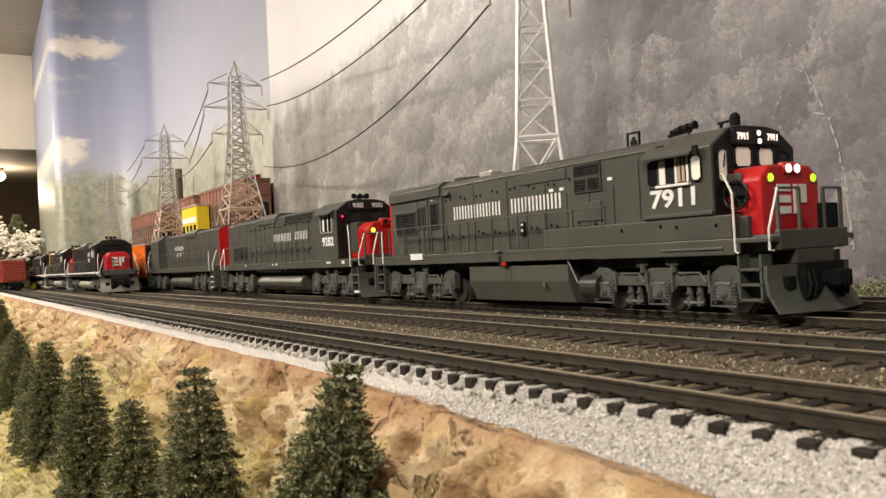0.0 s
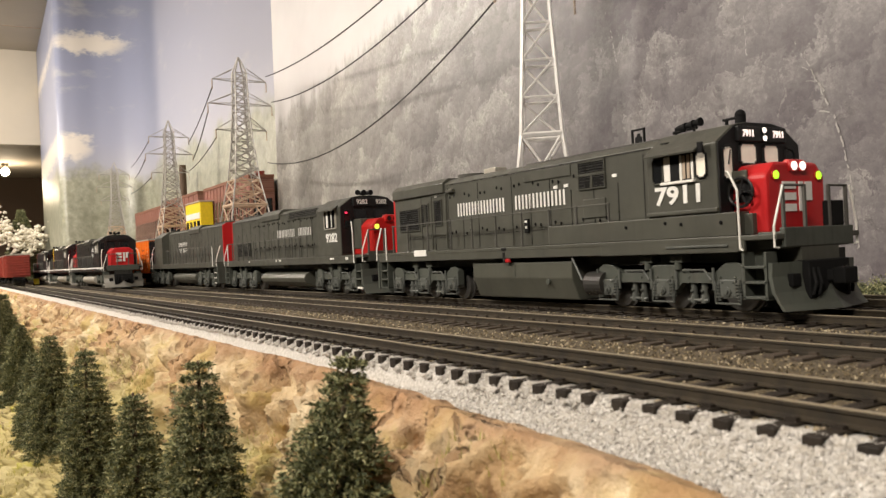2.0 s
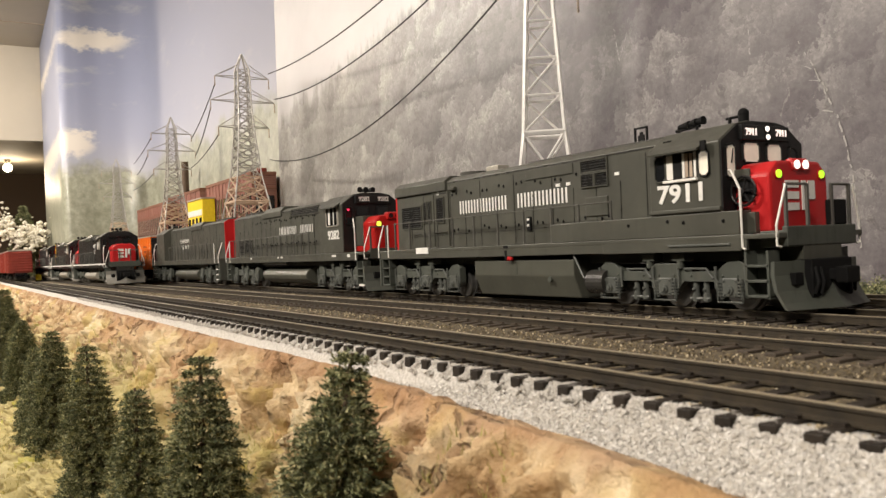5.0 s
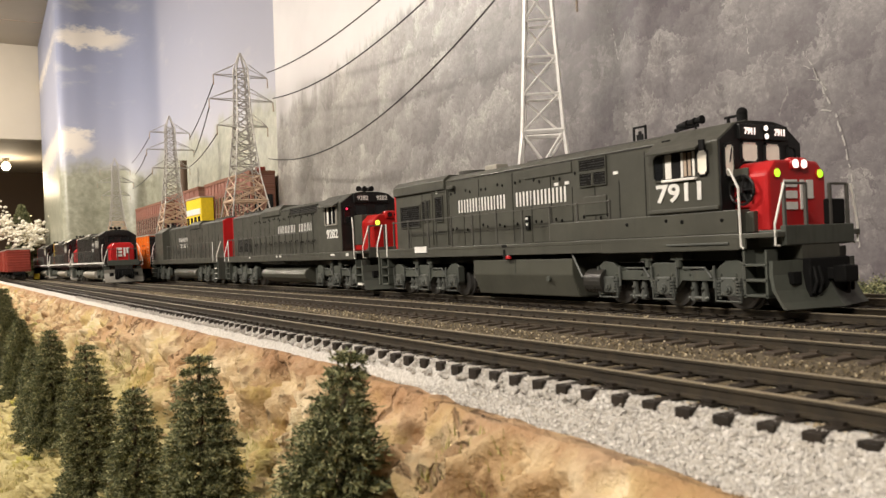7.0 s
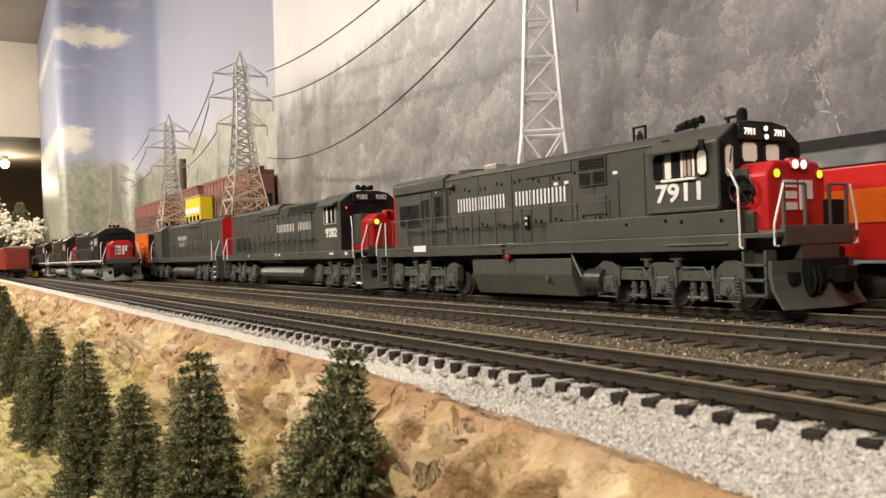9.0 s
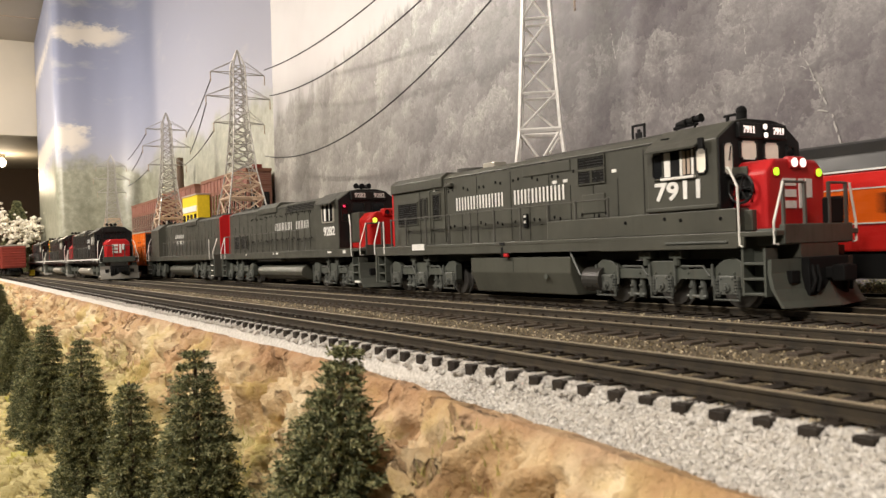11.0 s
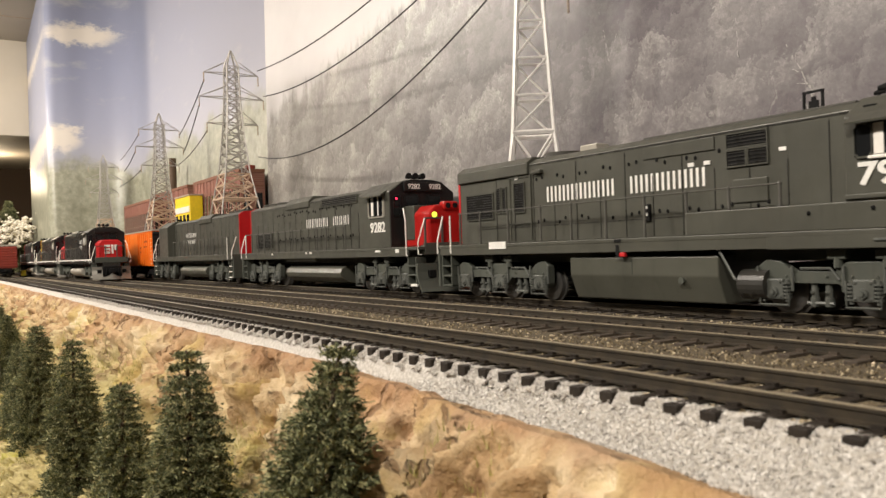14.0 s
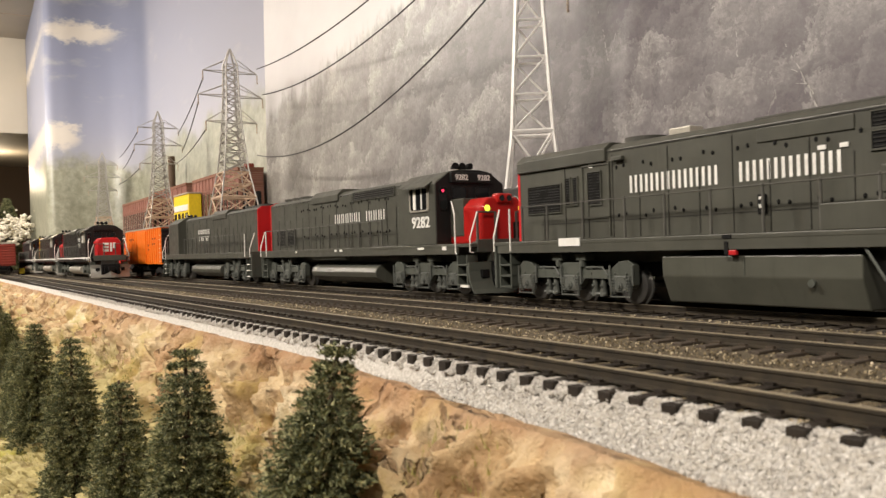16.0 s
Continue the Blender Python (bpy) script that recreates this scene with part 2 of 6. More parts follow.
def hill_material():
    """A printed forest photograph: misty wooded hill with a pale sky above its ridge."""
    n = Nodes("forest_print")
    w = n.world()
    x, y, z = n.split(w)[0], n.split(w)[1], n.split(w)[2]
    warp = n.noise(9, 4, 0.6, w)
    push = n.tree.nodes.new("ShaderNodeTexNoise")
    push.inputs["Scale"].default_value, push.inputs["Detail"].default_value = 55, 5
    n.link(w, push.inputs["Vector"])
    bent = n.tree.nodes.new("ShaderNodeVectorMath")
    bent.operation = "MULTIPLY_ADD"
    n.link(push.outputs["Color"], bent.inputs[0])
    bent.inputs[1].default_value = (0.03, 0.03, 0.03)
    n.link(w, bent.inputs[2])

    fray = n.tree.nodes.new("ShaderNodeTexNoise")
    fray.inputs["Scale"].default_value, fray.inputs["Detail"].default_value, fray.inputs["Roughness"].default_value = 240, 5, 0.7
    n.link(w, fray.inputs["Vector"])
    torn = n.tree.nodes.new("ShaderNodeVectorMath")
    torn.operation = "MULTIPLY_ADD"
    n.link(fray.outputs["Color"], torn.inputs[0])
    torn.inputs[1].default_value = (0.026, 0.026, 0.026)
    n.link(bent.outputs[0], torn.inputs[2])
    bx, by, bz = n.split(torn.outputs[0])

    def canopy(scale, low, high):
        """Rounded tree crowns of the photograph: paler on the upper left of each clump, with a tone of its own."""
        v = n.tree.nodes.new("ShaderNodeTexVoronoi")
        v.inputs["Scale"].default_value = scale
        n.link(torn.outputs[0], v.inputs["Vector"])
        px, py, pz = n.split(v.outputs["Position"])
        lift = n.math("ADD", n.math("SUBTRACT", bz, pz), n.math("MULTIPLY", n.math("SUBTRACT", px, bx), 0.45))
        own = n.math("MULTIPLY", n.math("SUBTRACT", n.split(v.outputs["Color"])[0], 0.5), 0.7)
        return n.smooth(n.math("ADD", n.math("MULTIPLY", lift, scale), own), low, high)

    big = n.noise(6, 4, 0.55, w)
    leaf = n.noise(210, 7, 0.78, w)
    grove, crown, bough = canopy(12, -0.9, 0.9), canopy(30, -0.8, 0.8), canopy(80, -0.7, 0.8)
    tone = n.math("ADD", n.math("ADD", n.math("MULTIPLY", grove, 0.16), n.math("MULTIPLY", crown, 0.20)),
                  n.math("ADD", n.math("MULTIPLY", bough, 0.12), n.math("ADD", n.math("MULTIPLY", leaf, 0.46), n.math("MULTIPLY", big, 0.32))))
    mist = n.ramp(tone, [(0.40, (0.092, 0.079, 0.088)), (0.54, (0.134, 0.119, 0.127)), (0.68, (0.180, 0.166, 0.170)), (0.84, (0.26, 0.245, 0.240))])
    pale = n.ramp(tone, [(0.40, (0.175, 0.164, 0.150)), (0.54, (0.24, 0.228, 0.208)), (0.68, (0.31, 0.297, 0.270)), (0.84, (0.41, 0.396, 0.36))])
    left = n.smooth(n.math("ADD", x, n.math("MULTIPLY", warp, 0.25)), 0.08, -0.50)
    ground = n.mix(left, mist, pale)

    def dots(scale, low, high):
        v = n.tree.nodes.new("ShaderNodeTexVoronoi")
        v.inputs["Scale"].default_value = scale
        n.link(bent.outputs[0], v.inputs["Vector"])
        return n.smooth(v.outputs["Distance"], high, low)

    sunny = n.math("MULTIPLY", n.smooth(n.math("ADD", n.math("MULTIPLY", crown, 0.6), n.math("MULTIPLY", bough, 0.4)), 0.45, 0.95), n.smooth(n.math("ADD", n.math("MULTIPLY", grove, 0.5), big), 0.55, 0.95))
    light_leaf = n.mix(left, (0.40, 0.385, 0.36), (0.56, 0.54, 0.485))
    dark_gap = n.mix(left, (0.092, 0.079, 0.083), (0.175, 0.163, 0.138))
    gap = n.math("MULTIPLY", n.smooth(n.noise(85, 6, 0.72, bent.outputs[0], (1.0, 1.0, 0.55)), 0.46, 0.36), 0.55)
    ground = n.mix(gap, ground, dark_gap)
    ground = n.mix(n.math("MULTIPLY", n.math("MULTIPLY", dots(330, 0.15, 0.60), sunny), 0.65), ground, light_leaf)
    ground = n.mix(n.math("MULTIPLY", n.math("MULTIPLY", dots(800, 0.15, 0.55), sunny), 0.45), ground, light_leaf)
    stems = n.math("MULTIPLY", n.smooth(n.noise(150, 3, 0.6, bent.outputs[0], (1.0, 1.0, 0.06)), 0.68, 0.73), n.math("MULTIPLY", n.smooth(crown, 0.7, 0.2), 0.40))
    wood = n.mix(stems, ground, light_leaf)
    rise = n.math("MULTIPLY", n.math("MAXIMUM", n.math("ADD", x, 0.30), 0.0), 0.5)
    ridge = n.math("ADD", n.math("ADD", n.math("MULTIPLY", n.math("ADD", x, 0.70), 0.15), 0.178), rise)
    rough = n.math("ADD", n.math("MULTIPLY", n.noise(60, 5, 0.65, w, (1.0, 1.0, 0.22)), 0.075), n.math("MULTIPLY", n.noise(16, 4, 0.6, w), 0.055))
    sky = n.smooth(n.math("SUBTRACT", n.math("ADD", z, rough), n.math("ADD", ridge, 0.06)), -0.004, 0.016)
    air = n.ramp(n.noise(6, 4, 0.6, w), [(0.35, (0.42, 0.41, 0.405)), (0.7, (0.52, 0.505, 0.495))])
    n.set(n.mix(sky, wood, air), 0.42)
    n.bump(n.noise(14, 2, 0.5, w), 0.12, 0.004)
    return n.mat


def sky_material():
    """A printed sky: grey-blue with torn clouds, and a line of hazy trees below."""
    n = Nodes("sky_print")
    w = n.world()
    x, y, z = n.split(w)
    base = n.ramp(n.smooth(z, 0.10, 0.45), [(0.0, (0.42, 0.41, 0.43)), (0.5, (0.30, 0.315, 0.40)), (1.0, (0.245, 0.265, 0.36))])
    cl = n.noise(7, 6, 0.62, w, (1.0, 1.0, 2.6))
    col = n.mix(n.math("MULTIPLY", n.smooth(cl, 0.56, 0.74), 0.55), base, (0.52, 0.50, 0.48))
    col = n.mix(n.math("MULTIPLY", n.smooth(x, -1.43, -1.36), 0.32), col, (0.42, 0.405, 0.42))
    torn = n.math("MULTIPLY", n.math("SUBTRACT", n.noise(40, 6, 0.7, w, (1, 1, 2.0)), 0.5), 0.06)

    def blob(cx, cy, cz, rx, rz):
        dy = n.math("DIVIDE", n.math("SUBTRACT", n.math("ADD", y, torn), cy), rx)
        dz = n.math("DIVIDE", n.math("SUBTRACT", n.math("ADD", z, torn), cz), rz)
        d = n.math("ADD", n.math("MULTIPLY", dy, dy), n.math("MULTIPLY", dz, dz))
        near = n.smooth(x, -1.05, -1.25)
        return n.math("MULTIPLY", n.smooth(d, 1.05, 0.15), near)

    col = n.mix(blob(0, 0.064, 0.468, 0.082, 0.027), col, (0.66, 0.61, 0.54))
    col = n.mix(blob(0, 0.024, 0.262, 0.048, 0.034), col, (0.66, 0.61, 0.54))
    haze = n.noise(60, 7, 0.68, w)
    trees = n.ramp(haze, [(0.35, (0.21, 0.215, 0.155)), (0.55, (0.31, 0.31, 0.235)), (0.72, (0.43, 0.42, 0.33))])
    top = n.math("ADD", 0.150, n.math("MULTIPLY", n.noise(12, 5, 0.6, w), 0.12))
    col = n.mix(n.smooth(n.math("SUBTRACT", z, top), 0.022, -0.012), col, trees)
    n.set(col, 0.40)
    n.bump(n.noise(9, 2, 0.5, w), 0.15, 0.004)
    return n.mat


def wall_paint(name, color):
    n = Nodes(name)
    n.set(n.ramp(n.noise(7, 5), [(0.3, tuple(c * 0.9 for c in color)), (0.7, color)]), 0.75)
    n.bump(n.noise(300, 3), 0.15, 0.0006)
    return n.mat


def brick_material():
    n = Nodes("model_brick")
    t = n.tree.nodes.new("ShaderNodeTexBrick")
    t.inputs["Scale"].default_value = 190
    t.inputs["Color1"].default_value, t.inputs["Color2"].default_value = (0.185, 0.062, 0.044, 1), (0.26, 0.098, 0.066, 1)
    t.inputs["Mortar"].default_value = (0.24, 0.125, 0.090, 1)
    t.inputs["Mortar Size"].default_value = 0.03
    m = n.tree.nodes.new("ShaderNodeMapping")
    m.inputs["Rotation"].default_value = (radians(90), 0, 0)
    n.link(n.coords(), m.inputs["Vector"])
    n.link(m.outputs[0], t.inputs["Vector"])
    n.set(n.mix(n.math("MULTIPLY", n.smooth(n.noise(40, 5), 0.5, 0.75), 0.4), t.outputs["Color"], (0.36, 0.19, 0.135)), 0.8)
    return n.mat


CRUMB = crumb_material()
BROWNTIE = tie_material("brown_tie_plastic", 3.2)
TIE, RAIL, STONE, BED, ROCK = tie_material(), rail_material(), stone_material(), bed_material(), rock_material()
NEEDLE, GRASS, HILL, SKY, BRICK = needle_material(), grass_material(), hill_material(), sky_material(), brick_material()
CEIL, WALLPAINT, FLOORMAT = wall_paint("ceiling_paint", (0.50, 0.45, 0.37)), wall_paint("room_wall_paint", (0.24, 0.20, 0.15)), wall_paint("dark_carpet", (0.10, 0.08, 0.06))
DARKROOM = wall_paint("brown_panelling", (0.085, 0.055, 0.035))
TRIMBROWN = plain("brown_brick_trim", (0.20, 0.085, 0.05), 0.8)
CONCRETE = plain("weathered_trim", (0.42, 0.33, 0.25), 0.8)
BLOSSOM = plain("cream_blossom_foam", (0.75, 0.70, 0.58), 0.8)

# ---- mesh helpers: all shapes are given in millimetres ----
MM = 0.001


def part(name, bm, material, parent=None, label="", smooth=False):
    """One mesh object from a bmesh in millimetres, under a thing or a part."""
    me = bpy.data.meshes.new(name)
    bmesh.ops.recalc_face_normals(bm, faces=bm.faces)
    bmesh.ops.scale(bm, vec=(MM, MM, MM), verts=bm.verts)
    bm.to_mesh(me)
    bm.free()
    me.materials.append(material)
    if smooth:
        me.shade_smooth()
    ob = new(name, me)
    if parent is not None:
        ob.parent = parent
    if label:
        tagged(ob, label)
    return ob


def thing(name, x, y, z, label, category, group="", kind="", rz=0):
    ob = new(name)
    ob.empty_display_size = 0.01
    ob.matrix_basis = pose(x * MM, y * MM, z * MM, 0, 0, rz)
    return tagged(ob, label, category, group, kind)


def box(bm, x0, x1, y0, y1, z0, z1, bevel=0.0):
    vs = [bm.verts.new((x, y, z)) for x in (x0, x1) for y in (y0, y1) for z in (z0, z1)]
    fs = [bm.faces.new([vs[i] for i in f]) for f in ((0, 1, 3, 2), (4, 6, 7, 5), (0, 4, 5, 1), (2, 3, 7, 6), (0, 2, 6, 4), (1, 5, 7, 3))]
    if bevel:
        edges = {e for f in fs for e in f.edges}
        bmesh.ops.bevel(bm, geom=list(edges), offset=bevel, segments=2, affect="EDGES", profile=0.5)
    return bm


def boxes(*rows, bevel=0.0):
    bm = bmesh.new()
    for row in rows:
        box(bm, *row, bevel=bevel)
    return bm


def prism(bm, profile, a, b, axis="x", bevel=0.0):
    """Extrude a closed 2D profile along an axis from a to b. Profile in (y, z), (x, z) or (x, y)."""
    def at(p, s):
        return {"x": (s, p[0], p[1]), "y": (p[0], s, p[1]), "z": (p[0], p[1], s)}[axis]
    va, vb = [bm.verts.new(at(p, a)) for p in profile], [bm.verts.new(at(p, b)) for p in profile]
    fs = [bm.faces.new(va), bm.faces.new(vb[::-1])]
    for i in range(len(profile)):
        j = (i + 1) % len(profile)
        fs.append(bm.faces.new((va[i], vb[i], vb[j], va[j])))
    if bevel:
        bmesh.ops.bevel(bm, geom=list({e for f in fs for e in f.edges}), offset=bevel, segments=2, affect="EDGES", profile=0.5)
    return bm


def rod(bm, p, q, r, seg=8, r2=None):
    p, q = Vector(p), Vector(q)
    d = q - p
    m = Matrix.Translation((p + q) / 2) @ d.to_track_quat("Z", "Y").to_matrix().to_4x4()
    bmesh.ops.create_cone(bm, cap_ends=True, segments=seg, radius1=r, radius2=r if r2 is None else r2, depth=d.length, matrix=m)
    return bm


def tube(bm, pts, r, seg=6):
    """One connected round bar swept along a line of points."""
    pts = [Vector(p) for p in pts]
    rings, up = [], Vector((0.31, 0.17, 0.93))
    for i, p in enumerate(pts):
        d = (pts[min(i + 1, len(pts) - 1)] - pts[max(i - 1, 0)]).normalized()
        side = d.cross(up).normalized()
        other = side.cross(d).normalized()
        rings.append([bm.verts.new(p + (side * math.cos(a) + other * math.sin(a)) * r) for a in [k * 2 * math.pi / seg for k in range(seg)]])
    for a, b in zip(rings, rings[1:]):
        for k in range(seg):
            bm.faces.new((a[k], a[(k + 1) % seg], b[(k + 1) % seg], b[k]))
    bm.faces.new(rings[0][::-1])
    bm.faces.new(rings[-1])
    return bm


def rods(*rows, seg=8):
    bm = bmesh.new()
    for p, q, r in rows:
        rod(bm, p, q, r, seg)
    return bm


def ball(bm, p, r, stretch=(1, 1, 1), sub=2):
    bmesh.ops.create_icosphere(bm, subdivisions=sub, radius=r, matrix=Matrix.Translation(p) @ Matrix.Diagonal((*stretch, 1)))
    return bm


def lettering(name, text, size, m, material, parent, depth=0.12, label="", wide=1.0, bold=0.0):
    """Words or numbers in the built-in font; size is the height of a capital, m a pose in metres."""
    cu = bpy.data.curves.new(name, "FONT")
    cu.body, cu.size, cu.extrude, cu.align_x, cu.align_y = text, size * MM / 0.73, depth * MM, "CENTER", "CENTER"
    cu.offset = bold * MM
    cu.resolution_u = 3
    tmp = new("tmp", cu)
    me = bpy.data.meshes.new_from_object(tmp.evaluated_get(bpy.context.evaluated_depsgraph_get()))
    bpy.data.objects.remove(tmp)
    me.transform(m @ Matrix.Diagonal((wide, 1, 1, 1)))
    me.materials.clear()
    me.materials.append(material)
    ob = new(name, me)
    ob.parent = parent
    if label:
        tagged(ob, label)
    return ob


def word_bars(bm, counts, x0, x1, y, z, height, stroke, gap=1.5):
    """Words drawn as plain upright bars, a pair for each sign."""
    total = sum(counts) + gap * (len(counts) - 1)
    step = (x1 - x0) / total
    x = x0
    for word in counts:
        for i in range(word):
            a, b = x + step * 0.12, x + step * 0.84
            box(bm, a, a + stroke, y - 0.1, y, z, z + height)
            box(bm, b - stroke, b, y - 0.1, y, z, z + height)
            x += step
        x += step * gap
    return bm


# ---- the room ----


def structure(name, bm, material, label, category, smooth=False):
    return tagged(part(name, bm, material, None, label, smooth), label, category, "", "structure")


CEIL_Z = 576
structure("floor", boxes((-2910, 2700, -2600, 420, -960, -900)), FLOORMAT, "dark carpeted floor of the layout room", "floor")
structure("ceiling", boxes((-2050, 2700, -2600, 420, CEIL_Z, CEIL_Z + 60)), CEIL, "cream painted low ceiling with panel joints", "ceiling")
structure("ceiling_trim", boxes((-1826, -1823, -420, 12, CEIL_Z - 1.5, CEIL_Z - 0.3)), CONCRETE, "thin dark joint strip on the ceiling", "trim")
structure("wall_east", boxes((2700, 2760, -2600, 420, -900, 732)), WALLPAINT, "plain tan painted room wall", "wall")
structure("wall_south", boxes((-2910, 2760, -2660, -2600, -900, 732)), WALLPAINT, "plain tan painted room wall", "wall")
structure("wall_west", boxes((-2910, -2850, -2660, 420, -900, 732)), DARKROOM, "dark brown panelled wall far behind the layout", "wall")
structure("wall_north", boxes((-2910, 2760, 420, 480, -900, 732)), WALLPAINT, "plain tan painted wall behind the backdrop", "wall")
structure("soffit", boxes((-2110, -2050.5, -2600, 420, 338, CEIL_Z + 60), bevel=2), CEIL, "cream boxed soffit hanging below the ceiling", "soffit")
structure("ceiling_lower", boxes((-2850, -2111, -2600, 420, 338, 380)), CEIL, "lower cream ceiling beyond the soffit", "ceiling")


def backdrop(name, pts, z0, z1, thick, material, label, rows=2, lean=0.0):
    """A thin upright panel that follows a line of plan points, with its thickness behind it."""
    bm = bmesh.new()
    front, back = [], []
    for i, (x, y) in enumerate(pts):
        a, b = Vector(pts[max(i - 1, 0)]), Vector(pts[min(i + 1, len(pts) - 1)])
        d = (b - a).normalized()
        nrm = Vector((d.y, -d.x)) * thick
        front.append([bm.verts.new((x + lean * (z - z0) if i == len(pts) - 1 else x, y, z)) for z in (z0, z1)])
        back.append([bm.verts.new((x + nrm.x + (lean * (z - z0) if i == len(pts) - 1 else 0), y + nrm.y, z)) for z in (z0, z1)])
    for i in range(len(pts) - 1):
        bm.faces.new((front[i][0], front[i + 1][0], front[i + 1][1], front[i][1]))
        bm.faces.new((back[i][0], back[i][1], back[i + 1][1], back[i + 1][0]))
        bm.faces.new((front[i][1], front[i + 1][1], back[i + 1][1], back[i][1]))
    for i in (0, -1):
        bm.faces.new((front[i][0], front[i][1], back[i][1], back[i][0]))
    return structure(name, bm, material, label, "backdrop", smooth=False)


def curve_points(pts, n=10):
    """A smooth line through plan points."""
    out = []
    for i in range(len(pts) - 1):
        p0, p1, p2, p3 = (Vector(pts[min(max(k, 0), len(pts) - 1)]) for k in (i - 1, i, i + 1, i + 2))
        for s in range(n):
            t = s / n
            out.append(tuple(0.5 * (2 * p1 + (p2 - p0) * t + (2 * p0 - 5 * p1 + 4 * p2 - p3) * t * t + (3 * p1 - p0 - 3 * p2 + p3) * t ** 3)))
    return out + [tuple(pts[-1])]


backdrop("backdrop_hill", [(2690, 150), (600, 150), (-100, 150), (-706, 150)], -20, 574, 4, HILL, "printed photograph backdrop of a misty wooded hill", lean=0.028)
sky = backdrop("backdrop_sky", curve_points([(-600, 156), (-900, 158), (-1150, 165), (-1330, 168), (-1440, 163), (-1492, 130), (-1506, 80), (-1500, 30), (-1502, 6),
                                             (-1530, 0), (-1640, 5), (-1850, 13), (-2049, 21)]), -20, CEIL_Z - 2, 6, SKY, "printed sky backdrop with clouds and hazy trees, curved at the corner")
sky.data.shade_smooth()

BIRCHPRINT = plain("printed_birch_bark", (0.42, 0.40, 0.375), 0.45)


def printed_branch(pts, width, seed):
    """A pale trunk or bough of the printed photograph: a thin uneven ribbon on the panel."""
    rng = random.Random(seed)
    bm = bmesh.new()
    line = []
    for (xa, za), (xb, zb) in zip(pts, pts[1:]):
        n = max(2, int(math.hypot(xb - xa, zb - za) / 1.6))
        line += [(xa + (xb - xa) * i / n + rng.gauss(0, 0.25), za + (zb - za) * i / n) for i in range(n)]
    rows = []
    for i, (x, z) in enumerate(line):
        w = width * (0.35 + 0.65 * i / len(line)) * rng.uniform(0.25, 1.0)
        rows.append((bm.verts.new((x - w, 149.5, z - w * 0.5)), bm.verts.new((x + w, 149.5, z + w * 0.5))))
    for a, b in zip(rows, rows[1:]):
        if rng.random() > 0.38:
            bm.faces.new((a[0], a[1], b[1], b[0]))
    part("printed_birch", bm, BIRCHPRINT, bpy.data.objects["backdrop_hill"], "pale birch trunk in the printed photograph")


printed_branch([(3, 113), (12, 97), (17, 84), (22, 74), (26, 59), (29, 41), (31, 10)], 0.75, 1)
printed_branch([(8, 74), (14, 77.5), (22, 75)], 0.7, 2)
printed_branch([(7, 99), (12, 96), (17, 87)], 0.6, 3)
printed_branch([(9, 92), (14, 91), (19, 84)], 0.6, 4)
printed_branch([(-122, 160), (-118, 145), (-115, 127)], 0.5, 5)
printed_branch([(-107, 145), (-114, 131)], 0.5, 6)
printed_branch([(-24, 133), (-23, 108)], 0.5, 7)
printed_branch([(60, 120), (54, 96), (57, 70)], 0.5, 8)

# ---- ground ----
SHOULDER = -115.0


def edge(x):
    """Where the ballast meets the rock lip: it swings away from the track at the near end."""
    out = min(1.0, max(0.0, (x - 60) / 150))
    return SHOULDER - 11.5 * out ** 1.25 + 0.8 * noise.noise((x * 0.045, 2.2, 0)) + 0.5 * noise.noise((x * 0.16, 5.2, 0))


def slope(x, y):
    """Height of the scenery in front of the tracks before carving, and how far it is carved."""
    d = edge(x) - y
    wob = 3.0 * noise.noise((x * 0.014, y * 0.01, 3.1)) + 1.2 * noise.noise((x * 0.07, 0.3, 1.1))
    d2 = d + wob * min(1.0, max(0.0, d / 5))
    if d2 < 5:
        z = -7.6 + 0.25 * max(d2, 0) + 0.5 * noise.noise((x * 0.11, y * 0.11, 6.0))
    elif d2 < 37:
        z = -6.4 - 1.66 * (d2 - 5) + 1.6 * (1 - math.exp(-(d2 - 5) / 3))
    else:
        z = -57.9 - 0.50 * (d2 - 37)
    k = min(1.0, max(0.10, (d2 - 4) / 8))
    return z, k


def relief(x, y, z):
    """Crags, lumps and pits of the carved plaster, measured outwards from the slope."""
    v = Vector((x, y, z))
    warp = Vector((noise.noise(v * 0.03), noise.noise(v * 0.03 + Vector((9, 2, 4))), noise.noise(v * 0.03 + Vector((1, 7, 3))))) * 9
    w = v + warp
    crag = noise.ridged_multi_fractal(w * 0.036, 0.6, 2.2, 4, 0.95, 2.0) - 1.3
    lump = noise.fractal(w * 0.05, 0.6, 2.2, 4)
    ledge = noise.ridged_multi_fractal(w * 0.11, 0.5, 2.3, 4, 0.9, 2.0) - 1.2
    pits = min(0.0, noise.noise(w * 0.12) + 0.10) * 10.0 + min(0.0, noise.noise(v * 0.30) + 0.08) * 7.0 + min(0.0, noise.noise(v * 0.6) + 0.05) * 3.0
    near, far = noise.voronoi(Vector((w.x * 0.055 + w.z * 0.035, w.y * 0.055, w.z * 0.045)))[0][:2]
    patch = min(1.0, max(0.0, 0.35 + 2.2 * noise.noise(v * 0.022 + Vector((4, 1, 8)))))
    crack = -4.8 * patch * max(0.0, 1 - (far - near) / 0.22)
    pits += crack
    return crag * 5.4 + lump * 4.0 + ledge * 3.0 + pits * 1.15 + 2.6


def terrain(x, y):
    z, k = slope(x, y)
    return z + 0.5 * k * relief(x, y, z)


def terrain_point(x, y):
    z, k = slope(x, y)
    d = k * relief(x, y, z)
    return (x, y - 0.82 * d, z + 0.57 * d)


